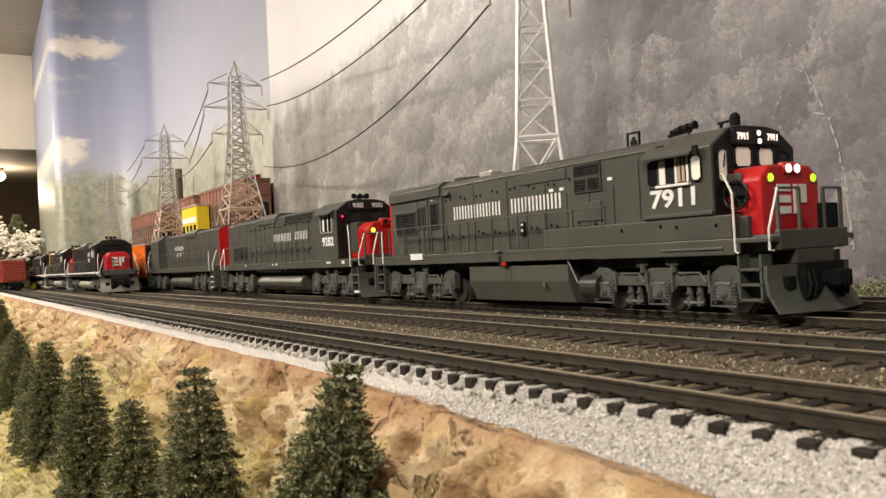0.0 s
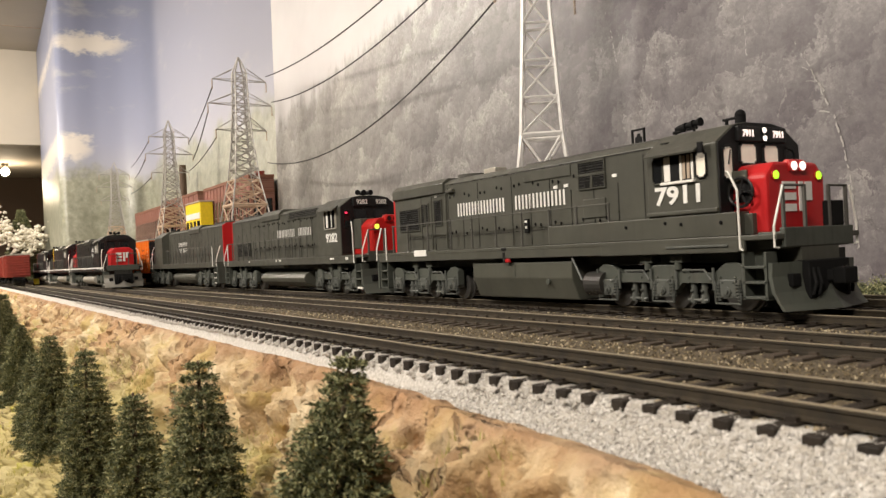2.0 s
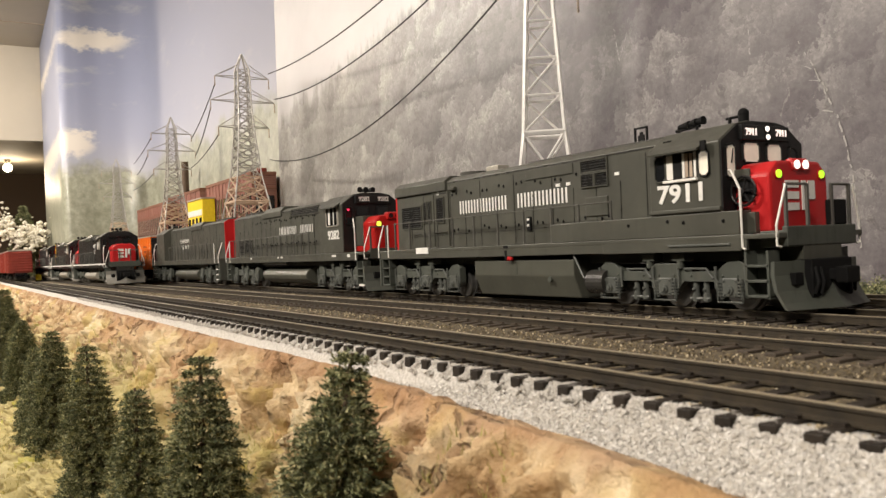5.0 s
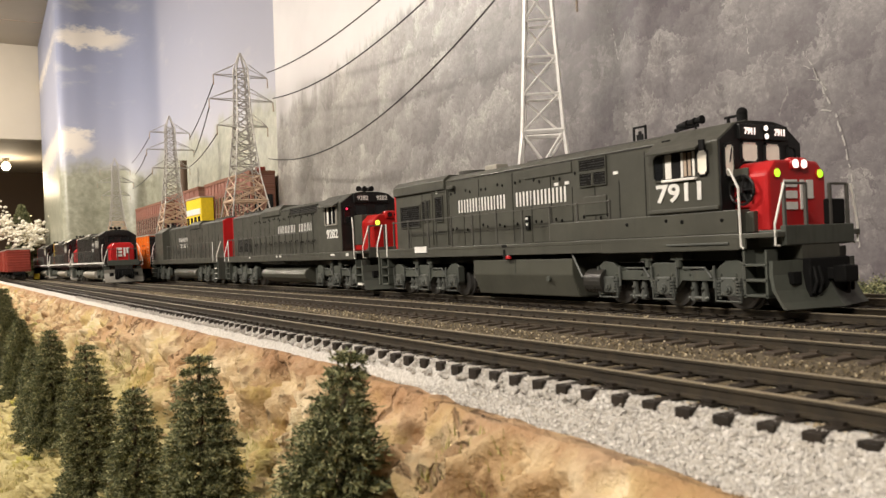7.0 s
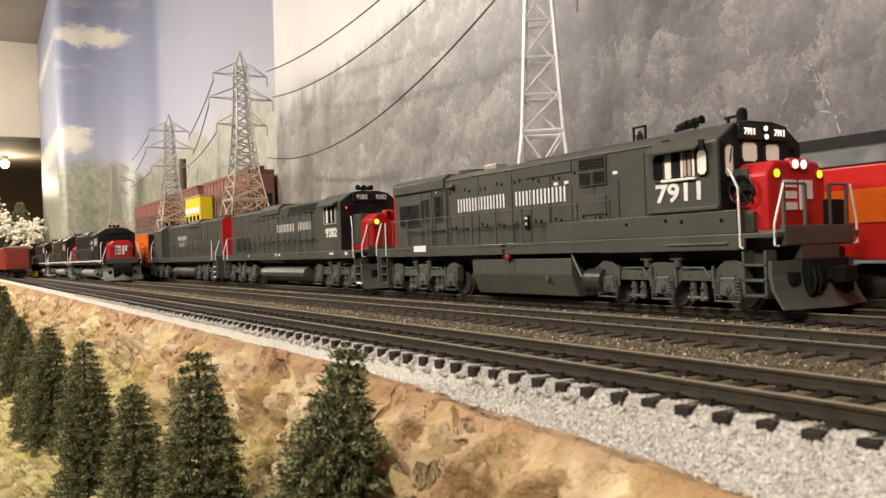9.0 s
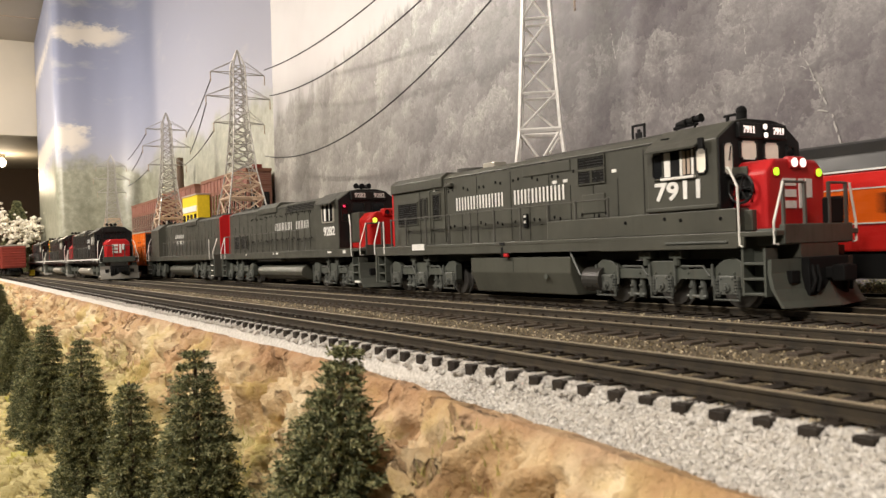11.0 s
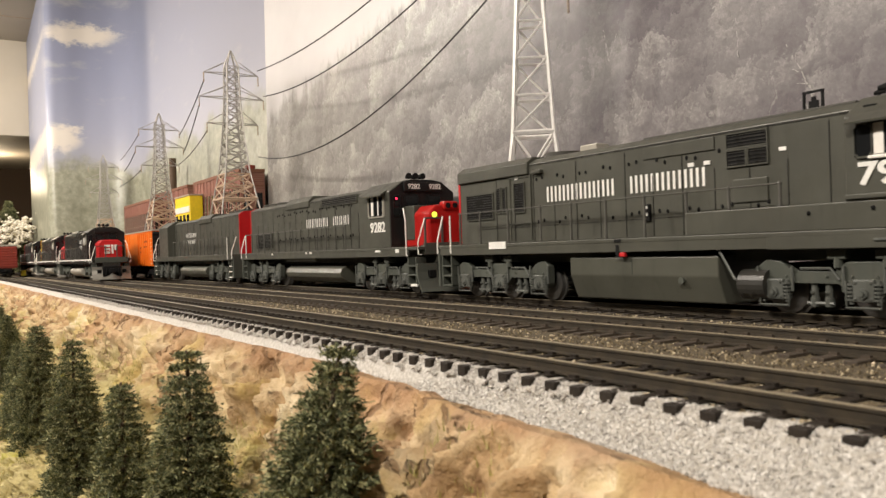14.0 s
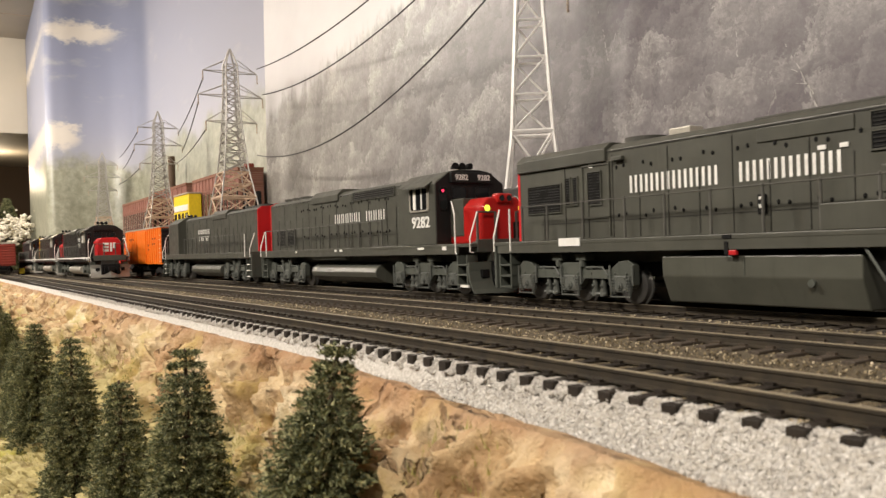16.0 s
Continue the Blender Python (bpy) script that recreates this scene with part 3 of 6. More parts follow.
def build_terrain():
    bm = bmesh.new()
    xs, x = [], 252.0
    while x > -2046:
        xs.append(x)
        x -= 0.70 + 0.0036 * max(0, 200 - x)
    ys = [-0.62 * i for i in range(98)] + [-60.8 - 3.2 * i for i in range(1, 45)]
    grid = [[bm.verts.new(terrain_point(x, edge(x) + y)) for y in ys] for x in xs]
    for a, b in zip(grid, grid[1:]):
        for i in range(len(ys) - 1):
            bm.faces.new((a[i], a[i + 1], b[i + 1], b[i]))
    low = [[bm.verts.new((v.co.x, v.co.y - 2, -905)) for v in (col[-1],)][0] for col in grid]
    for i in range(len(grid) - 1):
        bm.faces.new((grid[i][-1], low[i], low[i + 1], grid[i + 1][-1]))
    return structure("ground_slope", bm, ROCK, "sculpted plaster rock slope painted tan, ochre and rust", "rock slope", smooth=True)


build_terrain()

# the flat bed under all the tracks, with a shallow shoulder on its near side
bm = bmesh.new()
prism(bm, [(-116.6, -8.4), (-114.6, -4.4), (-112.6, -2.75), (-86, -2.6), (-75, -3.2), (-64, -2.55), (-36, -2.55), (-25, -3.2), (-14, -2.7), (14, -2.7), (25, -3.4), (36, -2.7), (64, -2.7), (90, -3.8), (158, -3.8), (158, -60), (-100, -60)], -2048, 2690, "x")
structure("ground_bed", bm, BED, "gravel bed of pale and brown ballast under the tracks", "ballast")


def shoulder(x, y):
    """The ballast's height: it falls away beside the ties and flattens out towards the rock lip."""
    span = -113.0 - edge(x)
    d = max(0.0, -113.0 - y) / span
    return -2.7 - 5.1 * (1 - (1 - min(d, 1.0)) ** 1.8) - 1.2 * span * max(0.0, d - 1.0)


bm = bmesh.new()
rows = []
for i in range(60):
    x = 262 - i * 6
    end = edge(x) - 1.5
    rows.append([bm.verts.new((x, y, shoulder(x, y) - 0.1)) for y in [-113.0 + (end + 113.0) * k / 10 for k in range(11)]])
for a, b in zip(rows, rows[1:]):
    for k in range(10):
        bm.faces.new((a[k], a[k + 1], b[k + 1], b[k]))
structure("ground_shoulder", bm, BED, "bank of pale ballast sloping from the ties to the rock", "ballast", smooth=True)


def stones(count, x_range, y_range, size, name, label, height, mat=None, seed=7):
    """Loose ballast: small irregular stones in one mesh."""
    rng = random.Random(seed)
    verts, faces = [], []
    for _ in range(count):
        u = rng.random() ** 1.8
        x = x_range[0] + (x_range[1] - x_range[0]) * u
        y = rng.uniform(*y_range)
        s = size * rng.uniform(0.5, 1.25)
        z = height(x, y)
        if z is None:
            continue
        z += s * 0.15
        base = len(verts)
        rot = Euler((rng.uniform(0, 6), rng.uniform(0, 6), rng.uniform(0, 6))).to_matrix()
        for c in ((1, 0, 0), (-1, 0, 0), (0, 1, 0), (0, -1, 0), (0, 0, 1), (0, 0, -1)):
            p = rot @ (Vector(c) * s * rng.uniform(0.55, 1.1))
            verts.append(((x + p.x) * MM, (y + p.y) * MM, (z + p.z) * MM))
        for f in ((0, 2, 4), (2, 1, 4), (1, 3, 4), (3, 0, 4), (2, 0, 5), (1, 2, 5), (3, 1, 5), (0, 3, 5)):
            faces.append([base + k for k in f])
    me = bpy.data.meshes.new(name)
    me.from_pydata(verts, [], faces)
    me.materials.append(mat or STONE)
    return tagged(new(name, me), label, "ballast", "", "stuff")


rng_edge = random.Random(4)
stones(62000, (262, -700), (-118.0, -111.6), 0.40, "ballast_stones", "loose light grey ballast stones along the track shoulder", lambda x, y: shoulder(x, y) + 0.1 if y > edge(x) + rng_edge.gauss(0, 0.35) else None)

stones(34000, (262, 40), (-130.5, -117.5), 0.40, "ballast_stones", "loose light grey ballast stones spread towards the rock lip",
       lambda x, y: shoulder(x, y) + 0.1 if y > edge(x) + rng_edge.gauss(0, 0.35) else None, None, 21)
# ballast heaped between the tie ends


def heap(x, y):
    gap = (327.33 - x) % TIE_STEP
    if not 1.75 < gap < 4.6:
        return None
    return -2.75 - 0.5 * abs(gap - 3.17) - 0.42 * max(0.0, -112.6 - y) + 0.7 * noise.noise((x * 0.35, y * 0.3, 4.4))


TIE_STEP = 6.33
stones(46000, (262, -420), (-115.6, -111.2), 0.40, "ballast_stones", "ballast heaped unevenly between the tie ends", heap, None, 22)

stones(9000, (262, -300), (-111.5, -86), 0.36, "ballast_crumbs", "loose ballast crumbs between the rails", lambda x, y: -2.75, CRUMB, 8)
stones(22000, (262, -520), (-84, -16), 0.34, "ballast_crumbs", "loose ballast crumbs over half-buried ties", lambda x, y: -2.6, CRUMB, 9)

# ---- tracks ----


def rail_mesh(x0, x1):
    bm = bmesh.new()
    prof = [(-1.0, -2.2), (1.0, -2.2), (1.0, -1.9), (0.25, -1.7), (0.25, -0.75), (0.45, -0.6), (0.45, -0.08), (0.36, 0), (-0.36, 0), (-0.45, -0.08), (-0.45, -0.6), (-0.25, -0.75), (-0.25, -1.7), (-1.0, -1.9)]
    prism(bm, prof, x0, x1, "x")
    bmesh.ops.scale(bm, vec=(MM,) * 3, verts=bm.verts)
    bmesh.ops.recalc_face_normals(bm, faces=bm.faces)
    me = bpy.data.meshes.new("rail")
    bm.to_mesh(me)
    bm.free()
    me.materials.append(RAIL)
    return me


def tie_mesh(mat):
    bm = box(bmesh.new(), -1.3, 1.3, -14.9, 14.9, -4.3, -2.25, bevel=0.18)
    for s in (-8.25, 8.25):
        for d in (-1.45, 1.45):
            box(bm, -0.8, 0.8, s + d - 0.45, s + d + 0.45, -2.3, -1.75)
    bmesh.ops.scale(bm, vec=(MM,) * 3, verts=bm.verts)
    bmesh.ops.recalc_face_normals(bm, faces=bm.faces)
    me = bpy.data.meshes.new("tie")
    bm.to_mesh(me)
    bm.free()
    me.materials.append(mat)
    return me


TIE_MESH, BROWN_MESH = tie_mesh(TIE), tie_mesh(BROWNTIE)


def track(y, x0, x1, near_to, phase, label, mesh=None, raised=0.0):
    """A straight track: two rails and its ties; the nearer ties are pieces of their own."""
    top = thing("railway_track", 0, y, 0, label, "railway track", "parallel yard tracks", "structure")
    for s in (-8.25, 8.25):
        r = new("rail", rail_mesh(x0, x1))
        r.parent, r.location = top, (0, s * MM, 0)
    rng = random.Random(int(y) + 500)
    far = bmesh.new()
    x = x1 - phase
    while x > x0:
        if near_to < x < 330:
            o = new("tie", mesh or TIE_MESH)
            o.parent = top
            o.location = (x * MM, rng.uniform(-0.2, 0.2) * MM, raised * MM)
            o.rotation_euler = (0, 0, rng.uniform(-0.012, 0.012))
        else:
            box(far, x - 1.3, x + 1.3, -14.9, 14.9, -4.3, -2.25)
        x -= TIE_STEP
    tagged(part("far_ties", far, TIE, top), "black plastic ties further along the track", kind="stuff")
    return top


track(-99.4, -1800, 330, -700, 2.67, "model track with black plastic ties in pale ballast")
track(-50, -1800, 330, -420, 1.5, "model track with brown ties half sunk in ballast", BROWN_MESH, 0.3)
track(0, -1440, 330, -420, 4.0, "model track with dark ties under the diesel train")
track(50, -1440, 2680, -60, 2.0, "model track with dark ties nearest the backdrop")

# ---- diesel locomotives ----


def hood_profile(half, z0, z1, cut=3.0, drop=2.2):
    return [(-half, z0), (half, z0), (half, z1 - drop), (half - cut, z1 - 0.3), (half - cut - 2, z1), (-half + cut + 2, z1), (-half + cut, z1 - 0.3), (-half, z1 - drop)]


def wheelset(parent, x, r=5.85):
    bm = bmesh.new()
    for s in (-1, 1):
        rod(bm, (0, s * 7.4, 0), (0, s * 9.1, 0), r, 24)
        rod(bm, (0, s * 6.8, 0), (0, s * 7.4, 0), r + 0.8, 24)
        for k in range(4):
            a = k * math.pi / 2
            ball(bm, (math.cos(a) * r * 0.6, s * 9.1, math.sin(a) * r * 0.6), 0.5, sub=1)
    rod(bm, (0, -12, 0), (0, 12, 0), 1.2, 10)
    for s in (-1, 1):
        rod(bm, (0, s * 9.1, 0), (0, s * 9.4, 0), r, 24, r * 0.86)
        rod(bm, (0, s * 9.0, 0), (0, s * 9.9, 0), r * 0.3, 14)
    w = part("wheelset", bm, WHEEL, parent, "dark steel wheel pair on an axle")
    w.location = (x * MM, 0, r * MM)
    return w


def truck(parent, cx, mid, axle, flip=1, detail=True, mat=None):
    """A three-axle truck: two side frames with journals, springs and brake gear, and its wheels."""
    mat = mat or UNDER
    wheels = [wheelset(parent, cx + k * axle) for k in (-1, 0, 1)]
    for s in (-1, 1):
        bm = bmesh.new()
        y0, y1 = s * 11.6, s * 14.2
        L = axle + 5.0
        prof = [(-L, 6.4), (-L + 1, 5.0), (-L + 4, 5.0), (-L + 6.5, 8.4), (-6.5, 8.4), (-4, 5.2), (4, 5.2), (6.5, 8.4), (L - 6.5, 8.4), (L - 4, 5.0), (L - 1, 5.0), (L, 6.4),
                (L, 12.6), (L - 2.5, 14.2), (L - 6.5, 13.6), (L - 10, 10.8), (7.5, 10.6), (4.5, 13.4), (-4.5, 13.4), (-7.5, 10.6), (-L + 10, 10.8), (-L + 6.5, 13.6), (-L + 2.5, 14.2), (-L, 12.6)]
        prism(bm, [(cx + p[0], p[1]) for p in prof], y0, y1, "y", bevel=0.25)
        for d in (-L + 3, -L + 8, -9.5, -3, 3, 9.5, L - 8, L - 3):
            ball(bm, (cx + d, y1, 9.8), 0.45, sub=1)
        part("side_frame", bm, mat, parent)
        if not detail:
            continue
        bm = bmesh.new()
        yo = s * 14.2
        for k in (-1, 0, 1):
            ax = cx + k * axle
            box(bm, ax - 2.6, ax + 2.6, min(yo, yo + s * 1.0), max(yo, yo + s * 1.0), 4.0, 9.2, bevel=0.3)
            rod(bm, (ax, yo, 5.9), (ax, yo + s * 1.5, 5.9), 1.5, 14, 1.2)
            rod(bm, (ax, yo, 5.9), (ax, yo + s * 2.0, 5.9), 0.6, 8)
            for bx, bz in ((-1.9, 4.7), (1.9, 4.7), (-1.9, 8.4), (1.9, 8.4)):
                ball(bm, (ax + bx, yo + s * 1.0, bz), 0.4, sub=1)
            rod(bm, (ax - 5.0, yo + s * 0.5, 12.4), (ax - 5.0, yo + s * 0.5, 6.2), 0.4, 6)
            rod(bm, (ax + 5.0, yo + s * 0.5, 12.4), (ax + 5.0, yo + s * 0.5, 6.2), 0.4, 6)
            for d in (-3.3, 3.3):
                for j in range(5):
                    rod(bm, (ax + d, yo + s * 0.2, 4.2 + j * 0.9), (ax + d, yo + s * 0.2, 4.7 + j * 0.9), 1.05, 10)
                rod(bm, (ax + d, yo + s * 0.2, 3.4), (ax + d, yo + s * 0.2, 9.0), 0.55, 8)
            tube(bm, [(ax - 4.2, yo + s * 0.9, 9.0), (ax - 4.2, yo + s * 0.9, 2.6), (ax + 4.2, yo + s * 0.9, 2.6), (ax + 4.2, yo + s * 0.9, 5)], 0.32)
        part("journal_gear", bm, STEELGREY, parent, "grey journal boxes with coil springs")
        for k in (-0.5, 0.5):
            bm = bmesh.new()
            bx = cx + k * axle
            for e in (-1.9, 1.9):
                rod(bm, (bx + e, s * 12.8, 8.6), (bx + e, s * 12.8, 3.4), 0.85, 10)
                rod(bm, (bx + e, s * 12.8, 4.6), (bx + e, s * 12.8, 2.4), 1.15, 10)
                ball(bm, (bx + e, s * 13.9, 5.8), 0.55, sub=1)
            rod(bm, (bx - 3.6, s * 13.4, 3.2), (bx + 3.6, s * 13.4, 3.2), 0.45, 8)
            tube(bm, [(bx - 4.5, s * 14.5, 11.8), (bx + 3.5, s * 14.6, 11.8), (bx + 5.5, s * 14.4, 9.0)], 0.35)
            part("brake_cylinder", bm, STEELGREY, parent)
        bm = bmesh.new()
        for d in (-6.5, 5.5):
            box(bm, cx + d - 2.4, cx + d + 2.4, min(s * 11, s * 15.2), max(s * 11, s * 15.2), 14.0, 16.4, bevel=0.3)
            rod(bm, (cx + d, s * 14.2, 12.0), (cx + d, s * 14.2, 16.0), 1.1, 10)
        part("bolster_bracket", bm, mat, parent)
    part("truck_bolster", boxes((cx - axle - 3, cx + axle + 3, -9, 9, 8.5, 13)), MATBLACK, parent)
    return wheels


STEELGREY = painted("truck_grey_paint", (0.088, 0.094, 0.084), 0.42, dirt=0.45)


def window(parent, kind, pane_mat, frame_mat, corners, normal, name="window"):
    """A framed pane set on a wall: corners in millimetres, given in order; normal points outwards."""
    vs = [Vector(c) for c in corners]
    mid = sum(vs, Vector()) / 4
    nrm = Vector(normal).normalized()
    bm = bmesh.new()
    f = bm.faces.new([bm.verts.new(v + nrm * 0.25) for v in vs])
    bmesh.ops.bevel(bm, geom=list(bm.verts), offset=0.6, segments=3, affect="VERTICES")
    outer = [v.co.copy() for v in bm.faces[:][0].verts]
    p = part("pane", bm, pane_mat, parent)
    bm = bmesh.new()
    rings = []
    for scale, lift in ((1.0, 0.2), (1.0, 0.6), (1.12, 0.6), (1.16, 0.0)):
        rings.append([bm.verts.new(mid + (o - nrm * 0.25 - mid) * scale + nrm * lift) for o in outer])
    for a, b in zip(rings, rings[1:]):
        for i in range(len(outer)):
            j = (i + 1) % len(outer)
            bm.faces.new((a[i], a[j], b[j], b[i]))
    part("window_frame", bm, frame_mat, parent)
    return p


def handrails(parent, xs, y, z0, z1, mat):
    """A walkway rail: stanchions with a ball at the top, and one rod through them."""
    for s in (-1, 1):
        for x in xs:
            bm = rod(bmesh.new(), (x, s * y, z0), (x, s * y, z1), 0.42, 8)
            ball(bm, (x, s * y, z1), 0.62, sub=1)
            part("stanchion", bm, mat, parent)
        part("handrail", tube(bmesh.new(), [(xs[0], s * y, z1), (xs[-1], s * y, z1)], 0.24, 6), mat, parent)


def coupler(parent, x, s):
    bm = boxes((min(x, x + s * 6), max(x, x + s * 6), -1.6, 1.6, 8.2, 11.2), (min(x + s * 5, x + s * 8.5), max(x + s * 5, x + s * 8.5), -3.0, 2.6, 7.6, 11.8), bevel=0.4)
    part("coupler", bm, MATBLACK, parent, "black knuckle coupler")
    bm = bmesh.new()
    for y in (-5, -7, 5, 7):
        tube(bm, [(x + s * 0.5, y, 12.5), (x + s * 2.6, y * 1.05, 11.5), (x + s * 3.6, y * 1.1, 8.0), (x + s * 3.0, y * 1.2, 5.0)], 0.5, 7)
    part("air_hose", bm, MATBLACK, parent, "black air hoses")


def plow(parent, x, s, mat, half=17.5):
    bm = bmesh.new()
    rows = []
    for y, xo in ((-half, 0), (-half * 0.5, 2.2), (0, 4.2), (half * 0.5, 2.2), (half, 0)):
        rows.append([bm.verts.new((x + s * (xo + d), y, z)) for z, d in ((13.6, -1.4), (10, -1.6), (6, -0.8), (3, 0.8), (1.3, 2.2), (1.3, 1.2), (6, -1.9), (10, -2.7), (13.6, -2.5))])
    for a, b in zip(rows, rows[1:]):
        for i in range(len(a)):
            j = (i + 1) % len(a)
            bm.faces.new((a[i], a[j], b[j], b[i]))
    bm.faces.new(rows[0][::-1])
    bm.faces.new(rows[-1])
    p = part("snow_plow", bm, mat, parent, "grey snow plow blade with a black block for the shaded coupler opening")
    # the blade has no holes: black blocks paint the shade of its openings
    part("coupler_opening_shade", boxes((min(x - s * 1, x + s * 3.0), max(x - s * 1, x + s * 3.0), -8.5, 8.5, 4.0, 13.9), bevel=0.3), MATBLACK, p)
    for y in (-11.8, 10.8):
        part("plow_opening_shade", boxes((min(x - s * 1, x + s * 1.2), max(x - s * 1, x + s * 1.2), y - 1.2, y + 2.2, 7.4, 10.6), bevel=0.2), MATBLACK, p)


def steps(parent, x0, x1, mat, edge=None):
    """The step wells beside one end: side plates and three treads on each side."""
    for s in (-1, 1):
        y0, y1 = sorted((s * 12.0, s * 17.0))
        well = part("step_well", boxes((x0, x0 + 0.7, y0, y1, 4, 16.5), (x1 - 0.7, x1, y0, y1, 4, 16.5), (x0, x1, *sorted((s * 12.0, s * 12.6)), 4, 16.5)), mat, parent)
        for z in (4.2, 8.2, 12.2):
            part("step", boxes((x0, x1, y0, y1, z, z + 0.7), bevel=0.12), edge or mat, well)


def diesel(name, x, y, spec, label, rz=0, group=""):
    """A hooded road diesel in HO scale; spec gives its stations along the frame in millimetres."""
    p = spec
    top = thing(name, x, y, 0, label, "locomotive", group, rz=rz)
    body, dark = p.get("paint", GREY), p.get("under", UNDER)
    hx0, hx1, hh, hz = p["hood"]
    cx0, cx1, cz = p["cab"]
    nx1, nh, nz = p["nose"]
    fx0, fx1 = p["frame"]
    full = p.get("detail", True)
    # frame and walkway
    bm = boxes((fx0, fx1, -17.7, 17.7, 19.6, 21.0), bevel=0.25)
    for s in (-1, 1):
        box(bm, fx0 + 3, fx1 - 10, *sorted((s * 16.9, s * 17.6)), 16.9, 19.8)
    box(bm, fx0, fx1, -8, 8, 13.5, 19.6)
    part("frame", bm, body, top)
    # long hood with door seams
    bm = prism(bmesh.new(), hood_profile(hh, 21, hz), hx0, hx1, "x", bevel=0.3)
    hood = part("hood", bm, body, top)
    bm = bmesh.new()
    step = p.get("door", 11.6)
    k = 0
    xx = hx0 + 14
    while xx < hx1 - 6:
        for s in (-1, 1):
            box(bm, xx, xx + 0.28, *sorted((s * (hh - 0.2), s * (hh + 0.16))), 21.4, hz - 4 if k % 2 else hz - 12)
        xx += step
        k += 1
    for s in (-1, 1):
        box(bm, hx0 + 2, hx1 - 1, *sorted((s * (hh - 0.2), s * (hh + 0.14))), hz - 3.0, hz - 2.6)
        box(bm, hx0 + 12, hx1 - 4, *sorted((s * (hh - 0.2), s * (hh + 0.10))), 26.6, 26.9)
    part("door_seam", bm, DARKGREY if body is GREY else body, hood)
    if full:
        bm = bmesh.new()
        rng = random.Random(3)
        xx = hx0 + 50
        while xx < hx1 - 20:
            for zz, d in ((44.0, 0.8), (28.5, 1.4)):
                for e in (0, 3.2):
                    ball(bm, (xx + d + e, -hh - 0.1, zz + rng.uniform(-0.8, 0.8)), 0.55, (1, 0.7, 1.3), 1)
            xx += step
        part("door_latch", bm, MATBLACK, hood, "small black door latches and lifting eyes")
    part("end_panel", prism(bmesh.new(), hood_profile(hh + 0.15, 21.2, hz + 0.15), hx0 - 0.8, hx0 + 0.5, "x"), p.get("end_paint", RED), hood, "scarlet painted hood end")
    bm = rods(((hx0 - 0.8, -3, hz - 10), (hx0 - 1.8, -3, hz - 10), 1.3), seg=14)
    part("rear_light", bm, WHITE, hood, "white lamp lens on the hood end")
    for a, b, z0, z1 in p.get("grilles", ()):
        # no real recess: a proud matt black plate gives the shade behind the slats
        g = part("grille", boxes((a, b, -hh - 0.25, -hh + 1, z0, z1)), MATBLACK, hood, "black plate painted as the shaded recess of a louvred grille")
        n = max(3, int((z1 - z0) / 0.9))
        bm = bmesh.new()
        for i in range(n):
            zz = z0 + (z1 - z0) * (i + 0.5) / n
            box(bm, a + 0.3, b - 0.3, -hh - 0.5, -hh - 0.2, zz - 0.14, zz + 0.14)
        part("louvre", bm, p.get("louvre", ROOFGREY), g)
        part("grille_frame", boxes((a - 0.4, b + 0.4, -hh - 0.55, -hh, z1, z1 + 0.45), (a - 0.4, b + 0.4, -hh - 0.55, -hh, z0 - 0.45, z0), (a - 0.4, a, -hh - 0.55, -hh, z0, z1), (b, b + 0.4, -hh - 0.55, -hh, z0, z1)), body, g)
    # cab
    prof = [(-17.6, 21), (17.6, 21), (17.6, cz - 5.8), (10.5, cz - 0.9), (5.5, cz), (-5.5, cz), (-10.5, cz - 0.9), (-17.6, cz - 5.8)]
    cab = part("cab", prism(bmesh.new(), prof, cx0, cx1, "x", bevel=0.35), body, top)
    part("cab_front", prism(bmesh.new(), [(q * 0.985, 22 if z < 22 else z - 0.2) for q, z in prof], cx1 + 0.02, cx1 + 0.5, "x"), p.get("front_paint", BLACK), cab, "black painted cab front")
    # short hood
    bm = bmesh.new()
    prof = [(-nh, 21), (nh, 21), (nh, nz - 3.4), (nh - 3.5, nz), (-nh + 3.5, nz), (-nh, nz - 3.4)]
    prism(bm, prof, cx1 + 0.3, nx1, "x", bevel=0.9)
    nose = part("short_hood", bm, p.get("nose_paint", RED), top, p.get("nose_label", "scarlet short hood"))
    # tank
    tx0, tx1, style = p["tank"]
    if style == "box":
        prof = [(-12.5, 1.8), (12.5, 1.8), (15.6, 9.5), (15.6, 15.2), (-15.6, 15.2), (-15.6, 9.5)]
    else:
        prof = [(15.2 * math.cos(a) if abs(math.cos(a)) > 0.01 else 0, 8.6 + 6.2 * math.sin(a)) for a in [k * math.pi / 8 for k in range(16)]]
    part("fuel_tank", prism(bmesh.new(), prof, tx0, tx1, "x", bevel=0.4), p.get("tank_paint", TANK), top, "smooth grey fuel tank")
    if full:
        bm = rods(((tx0 + 3, -14.6, 16.6), (tx0 + (tx1 - tx0) * 0.6, -14.6, 16.6), 1.5), seg=14)
        if style != "box":
            part("air_reservoir", bm, p.get("tank_paint", TANK), top)
        else:
            bm.free()
            bm = rods(((tx1 + 7, -13.2, 7.6), (tx1 + 15, -13.2, 7.6), 4.0), ((tx1 + 7, -7, 7.6), (tx1 + 15, -7, 7.6), 4.0), seg=20)
            part("air_reservoir", bm, DARKGREY, top, "dark air tank with a domed end")
            bm = tube(bmesh.new(), [(tx1 + 1, -16.5, 17), (tx1 + 6, -16.5, 9.0), (tx1 + 9, -15, 8.4)], 0.4)
            part("pipe", bm, STEELGREY, top)
